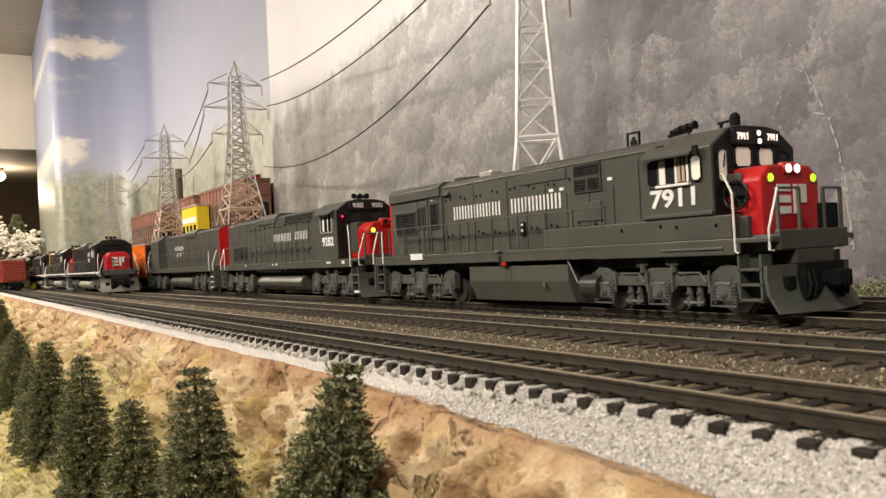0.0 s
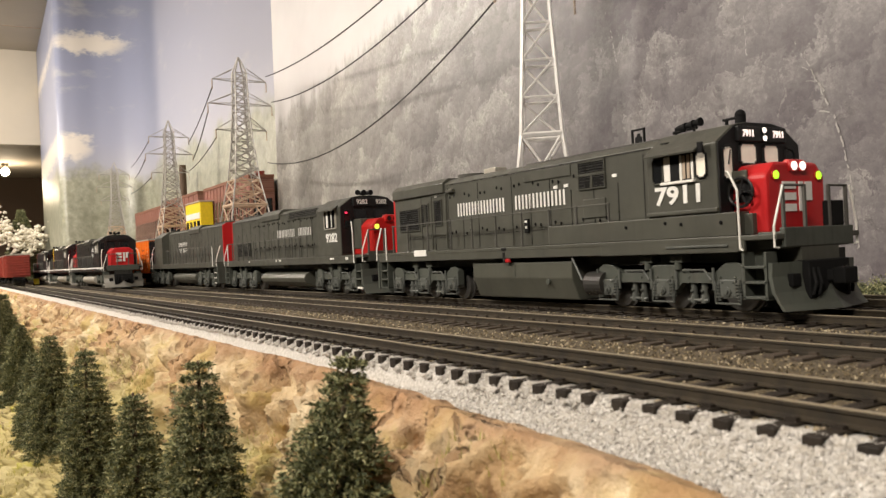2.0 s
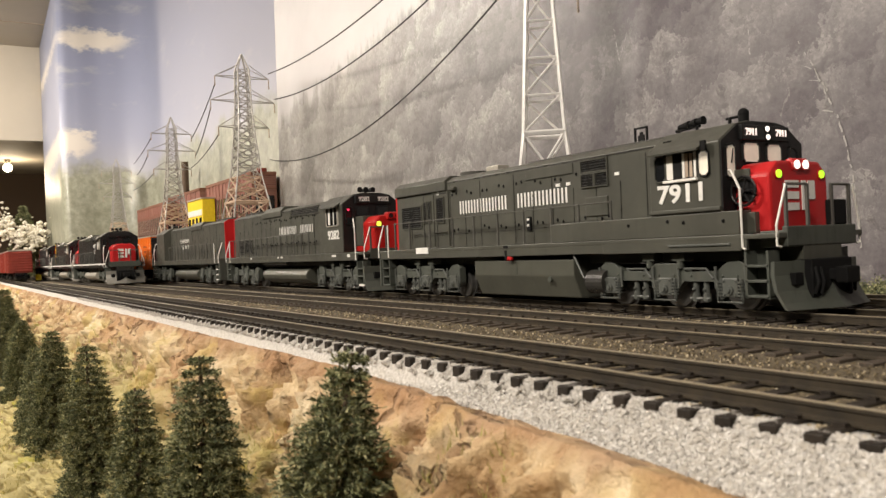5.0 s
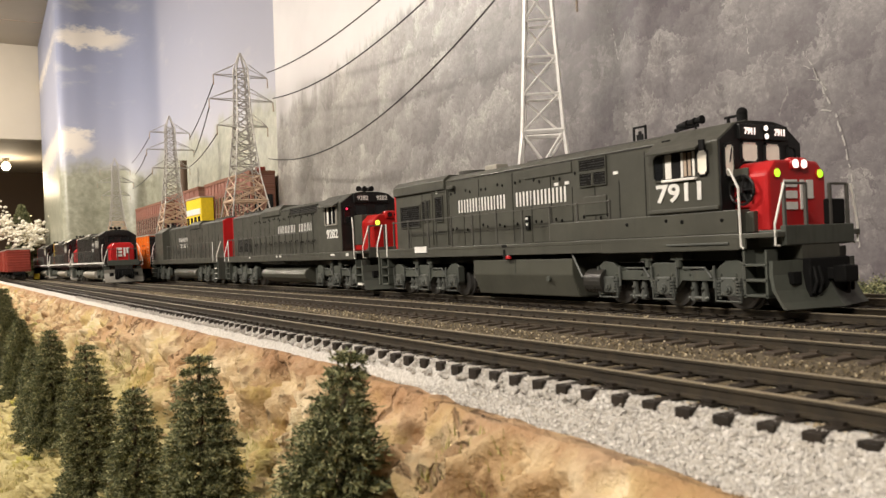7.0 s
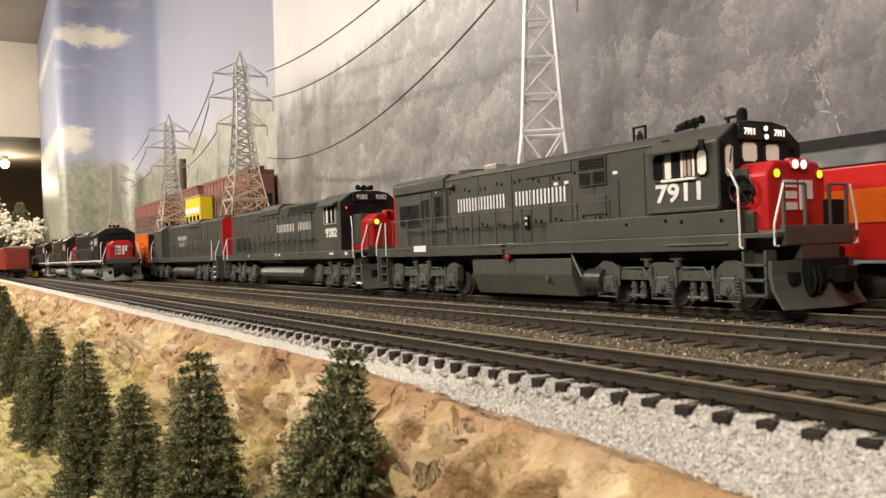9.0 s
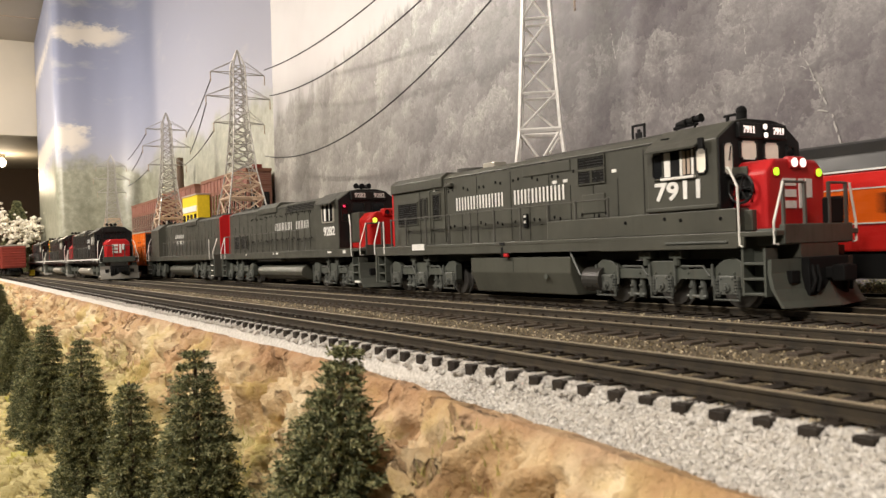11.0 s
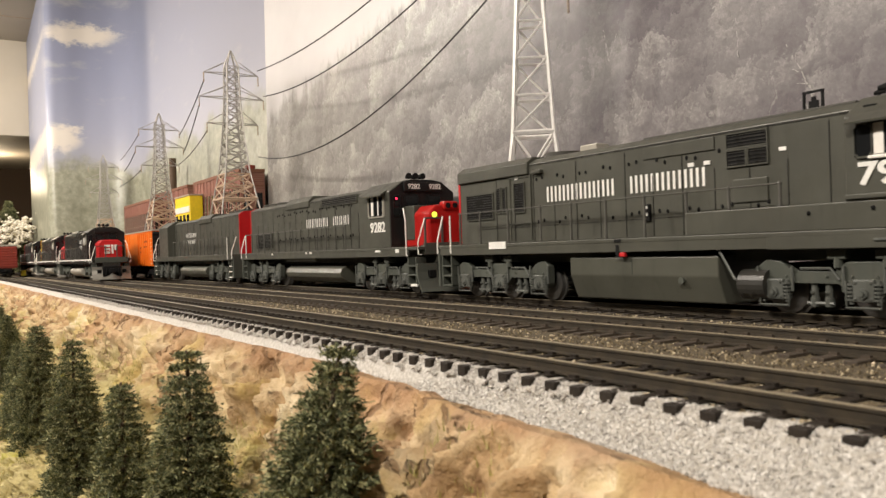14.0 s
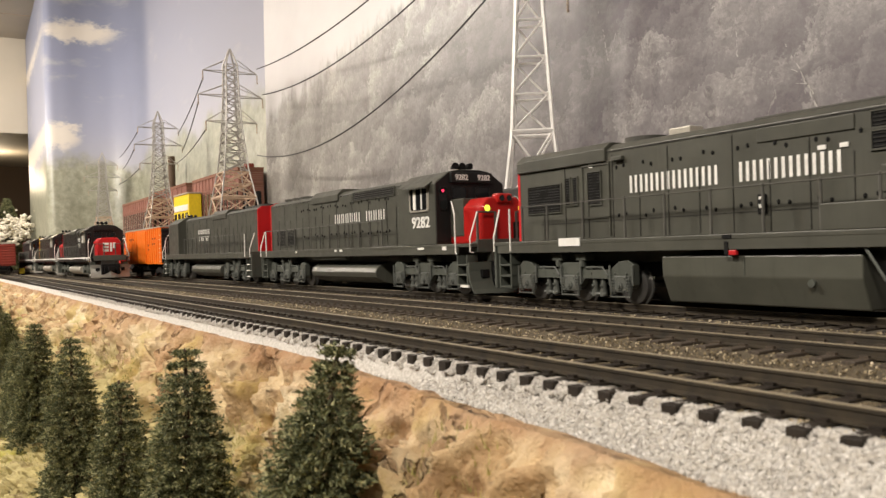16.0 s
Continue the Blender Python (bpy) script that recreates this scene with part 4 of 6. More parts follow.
            bm = boxes((-6.0, -4.8, -17.8, -16.8, 15.4, 19.0), (-6.6, -3.6, -17.9, -17.4, 19.8, 20.8))
            part("fuel_filler", bm, MATBLACK, top)
            part("filler_cap", boxes((-5.0, -2.4, -17.6, -16.4, 15.3, 16.7), bevel=0.3), RED, top, "red fuel filler cap")
            bm = boxes((-1.6, -1.3, -15.75, -15.5, 10, 15)); rod(bm, (18, -15.4, 8.2), (18, -16.0, 8.2), 1.0, 12)
            part("sight_glass", bm, UNDER, top)
    # running gear
    wheels = []
    for c in p["trucks"]:
        wheels += truck(top, c, 0, p.get("axle", 23.8), detail=full, mat=dark)
    # ends
    coupler(top, fx1, 1)
    coupler(top, fx0, -1)
    if p.get("plow", True):
        plow(top, fx1 - 0.5, 1, p.get("plow_paint", dark))
    part("pilot", boxes((fx0 - 0.2, fx0 + 1.2, -17, 17, 4, 20), bevel=0.3), dark, top)
    steps(top, fx1 - 11.5, fx1 - 4.0, dark, p.get("step_edge"))
    steps(top, fx0 + 3.0, fx0 + 10.5, dark, p.get("step_edge"))
    xs = p["stanchions"]
    handrails(top, xs, 17.2, 21, 33.2, p.get("rail_paint", GREYRAIL))
    hp = p.get("grab_paint", HANDRAIL)
    for s in (-1, 1):
        yy = s * 17.6
        part("step_handrail", tube(bmesh.new(), [(max(cx1 + 0.8, fx1 - 17.5), s * 15.2, 38.5), (max(cx1 + 2.4, fx1 - 15.5), s * 16.2, 38.3), (fx1 - 11.5, yy, 33.0), (fx1 - 11.3, yy, 17.5), (fx1 - 10.4, yy, 17.0)], 0.33), hp, top, "white bent step handrail")
        part("step_handrail", tube(bmesh.new(), [(fx1 - 0.2, s * 14.2, 33.4), (fx1 - 0.8, yy, 23), (fx1 - 0.8, yy, 17.6), (fx1 - 0.8, s * 16.0, 17.4)], 0.33), hp, top, "white bent step handrail")
        part("step_handrail", tube(bmesh.new(), [(fx0 + 0.2, s * 14.2, 33.4), (fx0 + 0.8, yy, 23), (fx0 + 0.8, yy, 17.6)], 0.36), hp, top, "white bent step handrail")
        part("step_handrail", tube(bmesh.new(), [(fx0 + 11, yy, 33), (fx0 + 11, yy, 17.6)], 0.36), hp, top, "white bent step handrail")
    part("platform", boxes((nx1 - 2, fx1 - 1, -14.6, 14.6, 17.2, 21.6), (fx1 - 1.5, fx1 + 0.2, -14.6, 14.6, 17.4, 22.6), bevel=0.3), dark, top)
    for yq in (-14.0, -5.2, 5.2, 12.8):
        part("end_post", boxes((fx1 - 0.9, fx1 - 0.1, yq - 0.45, yq + 0.45, 22, 33.6), bevel=0.1), p.get("rail_paint", GREYRAIL), top)
    part("end_rail", rods(((fx1 - 0.5, -14, 33.4), (fx1 - 0.5, -5.2, 33.4), 0.35), ((fx1 - 0.5, 5.2, 33.4), (fx1 - 0.5, 12.8, 33.4), 0.35)), p.get("rail_paint", GREYRAIL), top)
    if full:
        part("mu_box", boxes((fx1 - 2.2, fx1 - 0.4, 4.6, 11.8, 22.6, 29.4), bevel=0.4), MATBLACK, top)
    return top, dict(hood=hood, cab=cab, nose=nose, wheels=wheels)


def lamp_pair(parent, pts, r, mat, label, ring=MATBLACK, axis=(1, 0, 0)):
    for q in pts:
        a = Vector(axis)
        h = part("lamp_housing", rod(bmesh.new(), Vector(q) - a * 1.0, Vector(q) + a * 0.3, r * 1.35, 18), ring, parent)
        bm = bmesh.new()
        rod(bm, Vector(q) - a * 0.2, Vector(q) + a * 0.55, r, 18)
        part("lens", bm, mat, h, label)


LOCO = {}


def lead_locomotive():
    spec = dict(hood=(-103.5, 70, 10.6, 51.8), cab=(69.5, 95.5, 52.6), nose=(107.0, 12.4, 40.2), frame=(-112, 113.2), tank=(-30, 31, "box"), trucks=(-71.5, 71.5), axle=23.6,
                stanchions=[-94, -80, -62, -43, -27, -10.5, 6, 22, 36.5, 52], grilles=[(31.3, 37.2, 39.6, 43.6), (38.2, 44, 39.6, 43.6), (31.3, 44, 44.6, 48.2), (-98, -80, 31.0, 40.5), (-77.5, -75, 33, 42), (-73.5, -71.4, 33, 42), (-66, -60, 32.5, 43)],
                nose_label="scarlet rounded short hood with white emblem", louvre=DARKGREY)
    top, p = diesel("diesel_locomotive", 0, 0, spec, "dark grey six-axle model diesel locomotive with scarlet nose, lights lit")
    hood, cab, nose = p["hood"], p["cab"], p["nose"]
    # rear radiator cap, roof fans, exhaust
    part("radiator_cap", prism(bmesh.new(), [(-11.6, 46.0), (11.6, 46.0), (11.6, 50.2), (8.6, 52.4), (-8.6, 52.4), (-11.6, 50.2)], -103.8, -57, "x", bevel=0.3), GREY, hood)
    part("radiator_fan", rods(((-49.5, 0, 51.5), (-49.5, 0, 53.2), 7.0), seg=28), ROOFGREY, hood, "round roof fan housing")
    part("exhaust_stack", boxes((-37.5, -29, -3.0, 3.0, 51, 54.2), bevel=0.4), SILVER, hood, "silver exhaust stack")
    part("roof_panel", boxes((-4, 66, -6.5, 6.5, 51.6, 52.3), bevel=0.2), ROOFGREY, hood)
    part("side_panel", boxes((0, 27, -11.0, -10.3, 44.8, 48.6), bevel=0.2), GREY, hood)
    part("equipment_door", boxes((-69.2, -68.5, -11.0, -10.4, 22, 45), (-56.4, -55.7, -11.2, -10.4, 22, 46), (-69.2, -55.7, -11.0, -10.4, 45, 45.6), (-69.2, -55.7, -10.95, -10.4, 27.6, 28.2), bevel=0.1), GREY, hood)
    part("access_panel", boxes((33, 44, -11.1, -10.4, 29.4, 35.8), bevel=0.25), GREY, hood)
    # full-width battery boxes ahead of the hood doors and below the cab
    for s in (-1, 1):
        part("battery_box", boxes((22, 101, *sorted((s * 17.65, s * 10)), 21, 27.4), bevel=0.25), GREY, top)
        part("side_skirt", boxes((48, 101, *sorted((s * 16.6, s * 17.68)), 16.6, 20.9), bevel=0.2), GREY, top)
    bm = bmesh.new()
    for bx, bz in ((60, 25.2), (82, 25.0), (96, 24.8), (76, 25.6)):
        ball(bm, (bx, -17.7, bz), 0.6, sub=1)
    part("box_latch", bm, MATBLACK, top)
    part("cab_ledge", boxes((69.5, 95.5, -18.3, -17.3, 27.8, 28.9), bevel=0.2), GREY, cab)
    part("cab_sill", boxes((76, 98, -18.1, -17.4, 18.2, 18.8), bevel=0.1), STEELGREY, top)
    part("builder_plate", boxes((-73.5, -63, -18.0, -17.6, 18.9, 21.6)), WHITE, top, "small white plate on the frame")
    part("bell", boxes((-54, -49, -12.2, -10.4, 45.6, 47.0), bevel=0.3), GREY, hood)
    bm = boxes((0.0, 2.4, -11.4, -10.4, 26.0, 31.2), bevel=0.2)
    part("gauge_panel", bm, MATBLACK, hood, "black gauge strip")
    part("gauge", boxes((0.6, 1.8, -11.6, -11.2, 27.6, 28.6), (0.6, 1.8, -11.6, -11.2, 29.8, 30.6)), WHITE, hood)
    # side windows and awning
    window(cab, "", GLASS, GREY, [(72.3, -17.6, 37.4), (76.2, -17.6, 37.4), (76.2, -17.6, 44.4), (72.3, -17.6, 44.4)], (0, -1, 0))
    # the cab wall is solid here; a matt black plate paints the interior's shade
    part("window_opening_shade", boxes((76.0, 87.6, -17.75, -17.4, 37.5, 44.8)), MATBLACK, cab, "black plate painted as the shaded opening of the slid cab window")
    part("window_curtain", boxes((76.6, 79.0, -17.95, -17.7, 37.6, 44.6), bevel=0.15), HANDRAIL, cab)
    part("window_post", boxes((82.6, 83.4, -17.95, -17.7, 37.6, 44.6), (86.8, 87.6, -17.95, -17.7, 37.6, 44.6)), HANDRAIL, cab)
    part("window_sash", boxes((83.6, 84.6, -17.9, -17.7, 37.8, 44.4), (85.2, 86.2, -17.9, -17.7, 37.8, 44.4)), CONCRETE, cab)
    part("arm_rest", boxes((75.5, 88, -18.6, -17.4, 36.6, 37.4), bevel=0.2), HANDRAIL, cab)
    window(cab, "", LIT, BLACK, [(88.6, -17.6, 37.8), (92.0, -17.6, 37.8), (92.0, -17.6, 44.4), (88.6, -17.6, 44.4)], (0, -1, 0))
    bm = prism(bmesh.new(), [(-17.0, 46.6), (-20.8, 44.6), (-20.9, 45.1), (-17.0, 47.4)], 71.5, 90.5, "x")
    part("awning", bm, GREY, cab)
    part("mirror", boxes((90.5, 92.4, -19.6, -18.8, 44.2, 47.2), bevel=0.2), MATBLACK, cab)
    # front windows, door, number boards
    for y0, y1, z0, z1 in ((-8.8, -2.2, 41.0, 46.2), (1.2, 7.4, 41.0, 46.0)):
        window(cab, "", LIT, BLACK, [(96.0, y0, z0), (96.0, y1, z0), (96.0, y1, z1), (96.0, y0, z1)], (1, 0, 0))
    window(cab, "", LIT, BLACK, [(96.0, -15.9, 36.8), (96.0, -12.3, 36.8), (96.0, -12.3, 45.6), (96.0, -15.9, 45.0)], (1, 0, 0))
    window(cab, "", GLASS, BLACK, [(96.0, 11.0, 40.8), (96.0, 14.6, 40.8), (96.0, 14.6, 44.8), (96.0, 11.0, 45.6)], (1, 0, 0))
    part("wiper", tube(bmesh.new(), [(96.9, -13.6, 44.5), (97.0, -14.6, 40.5)], 0.2), MATBLACK, cab)
    board = part("number_board", boxes((95.8, 97.2, -10.2, 10.2, 46.9, 51.2), bevel=0.3), BLACK, cab, "black lit number board housing")
    for yy in (-6.2, 6.6):
        lettering("road_number", "7911", 1.9, pose(0.09732, yy * MM, 0.0491, 90, 0, 90), BOARD, board, wide=0.95, bold=0.06, label="glowing white road number")
    lamp_pair(cab, [(97.2, 0.2, 50.2), (97.2, 0.4, 47.9)], 0.75, LAMP, "lit white headlight")
    lettering("cab_number", "7911", 5.2, pose(0.0818, -0.01772, 0.0332, 90, 0, 0), WHITE, cab, wide=1.30, bold=0.20, label="white road number on the cab side")
    bm = rods(((88, -3.6, 52.2), (88, -3.6, 54.6), 0.5), ((86.8, -3.6, 54.4), (91.5, -3.2, 54.6), 0.4), ((92.3, -3, 52.4), (92.3, -3, 54.6), 1.5), seg=16)
    ball(bm, (92.3, -3, 55.2), 1.6)
    part("beacon", bm, MATBLACK, cab, "black roof beacon")
    bm = bmesh.new()
    for dx, ln in ((0, 4.2), (3.4, 3.6), (6.4, 3.2)):
        rod(bm, (72 + dx, -7.0, 54.0 + dx * 0.1), (72 + dx + ln, -7.0, 54.2 + dx * 0.1), 0.6, 12, 1.3)
    rod(bm, (71, -7.0, 53.0), (80, -7.0, 53.4), 0.5, 8)
    for hx in (72, 79):
        rod(bm, (hx, -7.0, 51.0), (hx, -7.0, 53.6), 0.4, 6)
    part("air_horn", bm, MATBLACK, cab, "black air horns")
    bm = boxes((50, 50.6, -3.9, -3.3, 51.5, 57.2), (55.2, 55.8, -3.9, -3.3, 51.5, 57.2), (50, 55.8, -3.9, -3.3, 56.6, 57.2), (51.6, 54.4, -3.8, -3.4, 52, 54.6), (52.4, 53.6, -3.8, -3.4, 54.6, 55.6))
    part("roof_antenna", bm, MATBLACK, hood, "black square roof antenna frame")
    part("roof_vent", boxes((72.5, 75.5, -14.5, -13.2, 48.4, 49.4)), MATBLACK, cab)
    # nose lights and emblem
    part("light_box", boxes((105.0, 107.6, -3.4, 3.4, 37.4, 40.9), bevel=0.8), RED, nose)
    lamp_pair(nose, [(107.4, -1.75, 39.1), (107.4, 1.85, 39.1)], 1.2, LAMP, "lit white headlight", RED)
    lamp_pair(nose, [(107.0, -9.0, 36.6), (107.0, 9.3, 36.6)], 1.1, MARKER, "lit yellow-green marker light", RED)
    for mark in ([(-6.2, 34.9), (-0.7, 34.9), (-0.7, 32.9), (-6.2, 32.9)], [(-6.2, 31.9), (-0.7, 31.9), (-0.7, 29.9), (-6.2, 29.9)], [(-6.2, 28.9), (-0.7, 28.9), (-0.7, 26.9), (-6.2, 26.9)],
                 [(0.7, 34.9), (2.5, 34.9), (2.5, 26.9), (0.7, 26.9)], [(3.4, 34.9), (6.2, 34.9), (6.2, 29.8), (3.4, 29.8)]):
        part("emblem", prism(bmesh.new(), mark, 106.9, 107.3, "x"), WHITE, nose, "plain white emblem block")
    ring = [(99.8 + 3.9 * math.cos(a), -13.9, 32.6 + 3.9 * math.sin(a)) for a in [k * math.pi / 12 for k in range(25)]]
    bm = tube(bmesh.new(), ring, 0.42)
    for k in range(5):
        rod(bm, (99.8, -13.9, 32.6), ring[(k * 5) % 24], 0.3, 6)
    rod(bm, (99.8, -12.0, 32.6), (99.8, -14.6, 32.6), 0.9, 12)
    box(bm, 97.4, 102.2, -13.0, -12.3, 29.8, 35.4, bevel=0.3)
    part("brake_wheel", bm, BLACK, nose, "black hand brake wheel")
    part("nose_panel", boxes((96.2, 101.2, -12.75, -12.2, 35.2, 38.6), (97.0, 103.5, -14.2, -12.3, 21.2, 26.8), bevel=0.2), GREY, nose, "grey side panel of the short hood")
    # company name as plain bars
    bm = word_bars(bmesh.new(), (8, 7), -47.5, 24.0, -10.62, 35.0, 5.4, 0.95, 1.4)
    part("painted_name", bm, WHITE, hood, "white painted name drawn as plain bars")["kind"] = "stuff"
    for q in ((-65.5, -63.8, -10.85, -10.5, 44.6, 45.8), (17.4, 19.6, -10.95, -10.5, 40.9, 42.0), (23.2, 25.4, -10.95, -10.5, 40.9, 42.0), (47.5, 49.6, -10.85, -10.5, 42.0, 43.0)):
        part("white_mark", boxes(q), WHITE, hood)
    LOCO["lead"] = (top, p["wheels"])
    return top


def second_spec(**more):
    d = dict(hood=(-117, 66, 10.8, 51.5), cab=(63, 95, 52.8), nose=(119, 10.6, 39.5), frame=(-120, 121), tank=(-44, 34, "round"), trucks=(-82, 80), axle=23.0,
             stanchions=[-110, -98, -86, -74, -62, -50, -38, -26, -14, -2, 10, 22, 34, 46], grilles=[(-106, -92, 24, 33), (-90, -76, 24, 33), (4, 48, 45.4, 49.2)], door=9.5)
    d.update(more)
    return d


def emd_details(top, p, number="", words=(), board="", glow=True, nose_lamp=AMBER, name_x=(-20, 38), z=34.4, h=4.8):
    hood, cab, nose = p["hood"], p["cab"], p["nose"]
    part("dynamic_brake_hatch", prism(bmesh.new(), [(-11.6, 46.5), (11.6, 46.5), (11.6, 50), (8.5, 53.0), (-8.5, 53.0), (-11.6, 50)], -50, -14, "x", bevel=0.3), GREY, hood)
    for fx in (-105, -92, -79, -38, -26):
        part("roof_fan", rods(((fx, 0, 51), (fx, 0, 53.2), 5.6), seg=20), ROOFGREY, hood)
    window(cab, "", GLASS, SILVER, [(75, -17.6, 36.0), (89, -17.6, 36.0), (89, -17.6, 45.8), (75, -17.6, 45.8)], (0, -1, 0))
    part("window_post", boxes((77.4, 79.6, -18.1, -17.6, 36.4, 45.4), (83.9, 84.7, -18.1, -17.6, 36.4, 45.4)), HANDRAIL, cab)
    part("awning", prism(bmesh.new(), [(-17.0, 47.2), (-20.6, 45.0), (-20.7, 45.6), (-17.0, 48.0)], 72, 92, "x"), GREY, cab)
    for y0, y1 in ((-9.5, -2.5), (2.5, 9.5)):
        window(cab, "", GLASS, BLACK, [(95.5, y0, 40.6), (95.5, y1, 40.6), (95.5, y1, 45.4), (95.5, y0, 45.4)], (1, 0, 0))
    window(cab, "", GLASS, BLACK, [(95.5, -15.8, 36.0), (95.5, -12.2, 36.0), (95.5, -12.2, 45.0), (95.5, -15.8, 44.4)], (1, 0, 0))
    nb = part("number_board", boxes((95.4, 97.2, -10.5, 10.5, 47.0, 51.4), bevel=0.3), BLACK, cab, "black number board housing")
    if board:
        for yy in (-5.4, 6.0):
            lettering("road_number", board, 2.4, pose(0.09732, yy * MM, 0.0492, 90, 0, 90), WHITE, nb, wide=1.0, bold=0.08)
    bm = bmesh.new()
    for dy in (-3.5, -1.2, 1.4):
        rod(bm, (87, dy, 54.4), (93, dy * 1.6, 54.6), 0.7, 10, 1.5)
    rod(bm, (88, 0, 52.5), (88, 0, 54.5), 0.8, 8)
    part("air_horn", bm, MATBLACK, cab, "black air horns")
    part("roof_antenna", rods(((78, 6, 52.6), (78, 6, 56.5), 0.6)), SILVER, cab)
    if number:
        lettering("cab_number", number, 4.8, pose(0.0830, -0.01772, 0.0306, 90, 0, 0), WHITE, cab, wide=1.15, bold=0.15, label="white road number on the cab side")
    for row, counts in enumerate(words):
        bm = word_bars(bmesh.new(), counts, name_x[0], name_x[1], -10.85, z - row * (h + 1.8), h, 0.80, 1.2)
        part("painted_name", bm, WHITE, hood, "white painted name drawn as plain bars")["kind"] = "stuff"
    if glow:
        lamp_pair(nose, [(119.2, -8.4, 35.0), (119.2, 8.4, 35.0)], 1.3, nose_lamp, "lit amber-green marker light", BLOODRED)
        part("light_bracket", boxes((116, 120.4, -3.8, 3.8, 37.0, 41.0), bevel=0.9), BLOODRED, nose, "red twin light casting")
        lamp_pair(nose, [(120.3, -1.8, 39), (120.3, 1.8, 39)], 1.2, GLASS, "unlit headlight", BLOODRED)
        lamp_pair(cab, [(96.2, -14.6, 43.6)], 0.6, REDGLOW, "lit red cab light")
    for x0, x1, z0, z1 in ((-60, -58, 19.2, 20.4), (-6, -4, 19.2, 20.4), (0, 3, 19.2, 20.4), (100, 103, 18.6, 20.2), (80, 85, 19.0, 20.0)):
        part("frame_mark", boxes((x0, x1, -17.95, -17.6, z0, z1)), WHITE, top)
    part("step_edge", boxes((112.5, 118, -17.5, -16.8, 3.6, 4.6)), HANDRAIL, top)


lead_locomotive()
second, p2 = diesel("diesel_locomotive", -247.5, 0, second_spec(nose_paint=BLOODRED, nose_label="orange-red short hood with grey top"),
                    "dark grey model diesel locomotive with orange-red nose, second in the train")
emd_details(second, p2, "9282", ((6, 4),), "9282")
part("nose_top", boxes((96, 106, -10.9, 10.9, 24, 39.9), bevel=0.6), GREY, p2["nose"], "grey band behind the nose")
LOCO["second"] = (second, p2["wheels"])
third, p3 = diesel("diesel_locomotive", -507, 0, second_spec(step_edge=HANDRAIL), "dark grey model diesel locomotive running backwards with a scarlet hood end", rz=180)
emd_details(third, p3, "", (), "", glow=False)
bm = bmesh.new()
word_bars(bm, (8,), -26, 6, -10.85, 36.5, 3.6, 0.6)
word_bars(bm, (7,), -24, 4, -10.85, 31.0, 3.6, 0.6)
bmesh.ops.rotate(bm, verts=bm.verts, cent=(0, 0, 0), matrix=Matrix.Rotation(math.pi, 3, "Z"))
part("painted_name", bm, WHITE, p3["hood"], "white painted name drawn as plain bars")["kind"] = "stuff"
LOCO["third"] = (third, p3["wheels"])

# the standing train on the middle track
for i, xs in enumerate((-713, -962, -1211)):
    nose_c = (RED, RED, BLACK)[i]
    st, ps = diesel("diesel_locomotive", xs, -50, second_spec(nose_paint=nose_c, detail=False, paint=BLACK if i == 2 else DARKGREY, tank_paint=SILVER, plow_paint=DULLSILVER, grab_paint=HANDRAIL, nose_label="scarlet short hood with a white emblem" if i < 2 else "black short hood"),
                    ("dark model diesel locomotive with scarlet nose and silver plow, standing", "dark model diesel locomotive coupled second in the standing train", "black model diesel locomotive with yellow striping, last of the standing train")[i])
    emd_details(st, ps, "", ((8,), (7,)) if i < 2 else (), "", glow=False, name_x=(0, 44), z=38, h=4.2)
    part("sill_stripe", boxes((-118, 119, -18.0, -17.6, 19.8, 21.2)), HANDRAIL, st, "pale stripe along the frame edge")
    if i == 0:
        for mark in ([(-5.8, 34.6), (-0.7, 34.6), (-0.7, 32.4), (-5.8, 32.4)], [(-5.8, 31.4), (-0.7, 31.4), (-0.7, 29.2), (-5.8, 29.2)], [(-5.8, 28.2), (-0.7, 28.2), (-0.7, 26.0), (-5.8, 26.0)],
                     [(0.6, 34.6), (2.4, 34.6), (2.4, 26.0), (0.6, 26.0)], [(3.2, 34.6), (5.8, 34.6), (5.8, 29.2), (3.2, 29.2)]):
            part("emblem", prism(bmesh.new(), mark, 118.9, 119.5, "x"), WHITE, ps["nose"], "plain white emblem block")
    if i == 1:
        for k in range(6):
            part("hazard_stripe", prism(bmesh.new(), [(-113, 22 + k * 5), (-109, 24.5 + k * 5), (-109, 27 + k * 5), (-113, 24.5 + k * 5)], -11.3, -10.7, "y"), YELLOW, ps["hood"], "yellow hazard stripe")

# ---- freight and passenger cars ----


def car_truck(parent, cx, mat=MATBLACK):
    ws = [wheelset(parent, cx + d, 4.8) for d in (-10, 10)]
    for s in (-1, 1):
        prof = [(-15, 4), (-12, 3), (-8, 3.4), (-6, 5), (6, 5), (8, 3.4), (12, 3), (15, 4), (15, 7), (9, 7.6), (5, 10), (-5, 10), (-9, 7.6), (-15, 7)]
        part("side_frame", prism(bmesh.new(), [(cx + a, b) for a, b in prof], *sorted((s * 10.5, s * 13)), "y", bevel=0.3), mat, parent)
    return ws


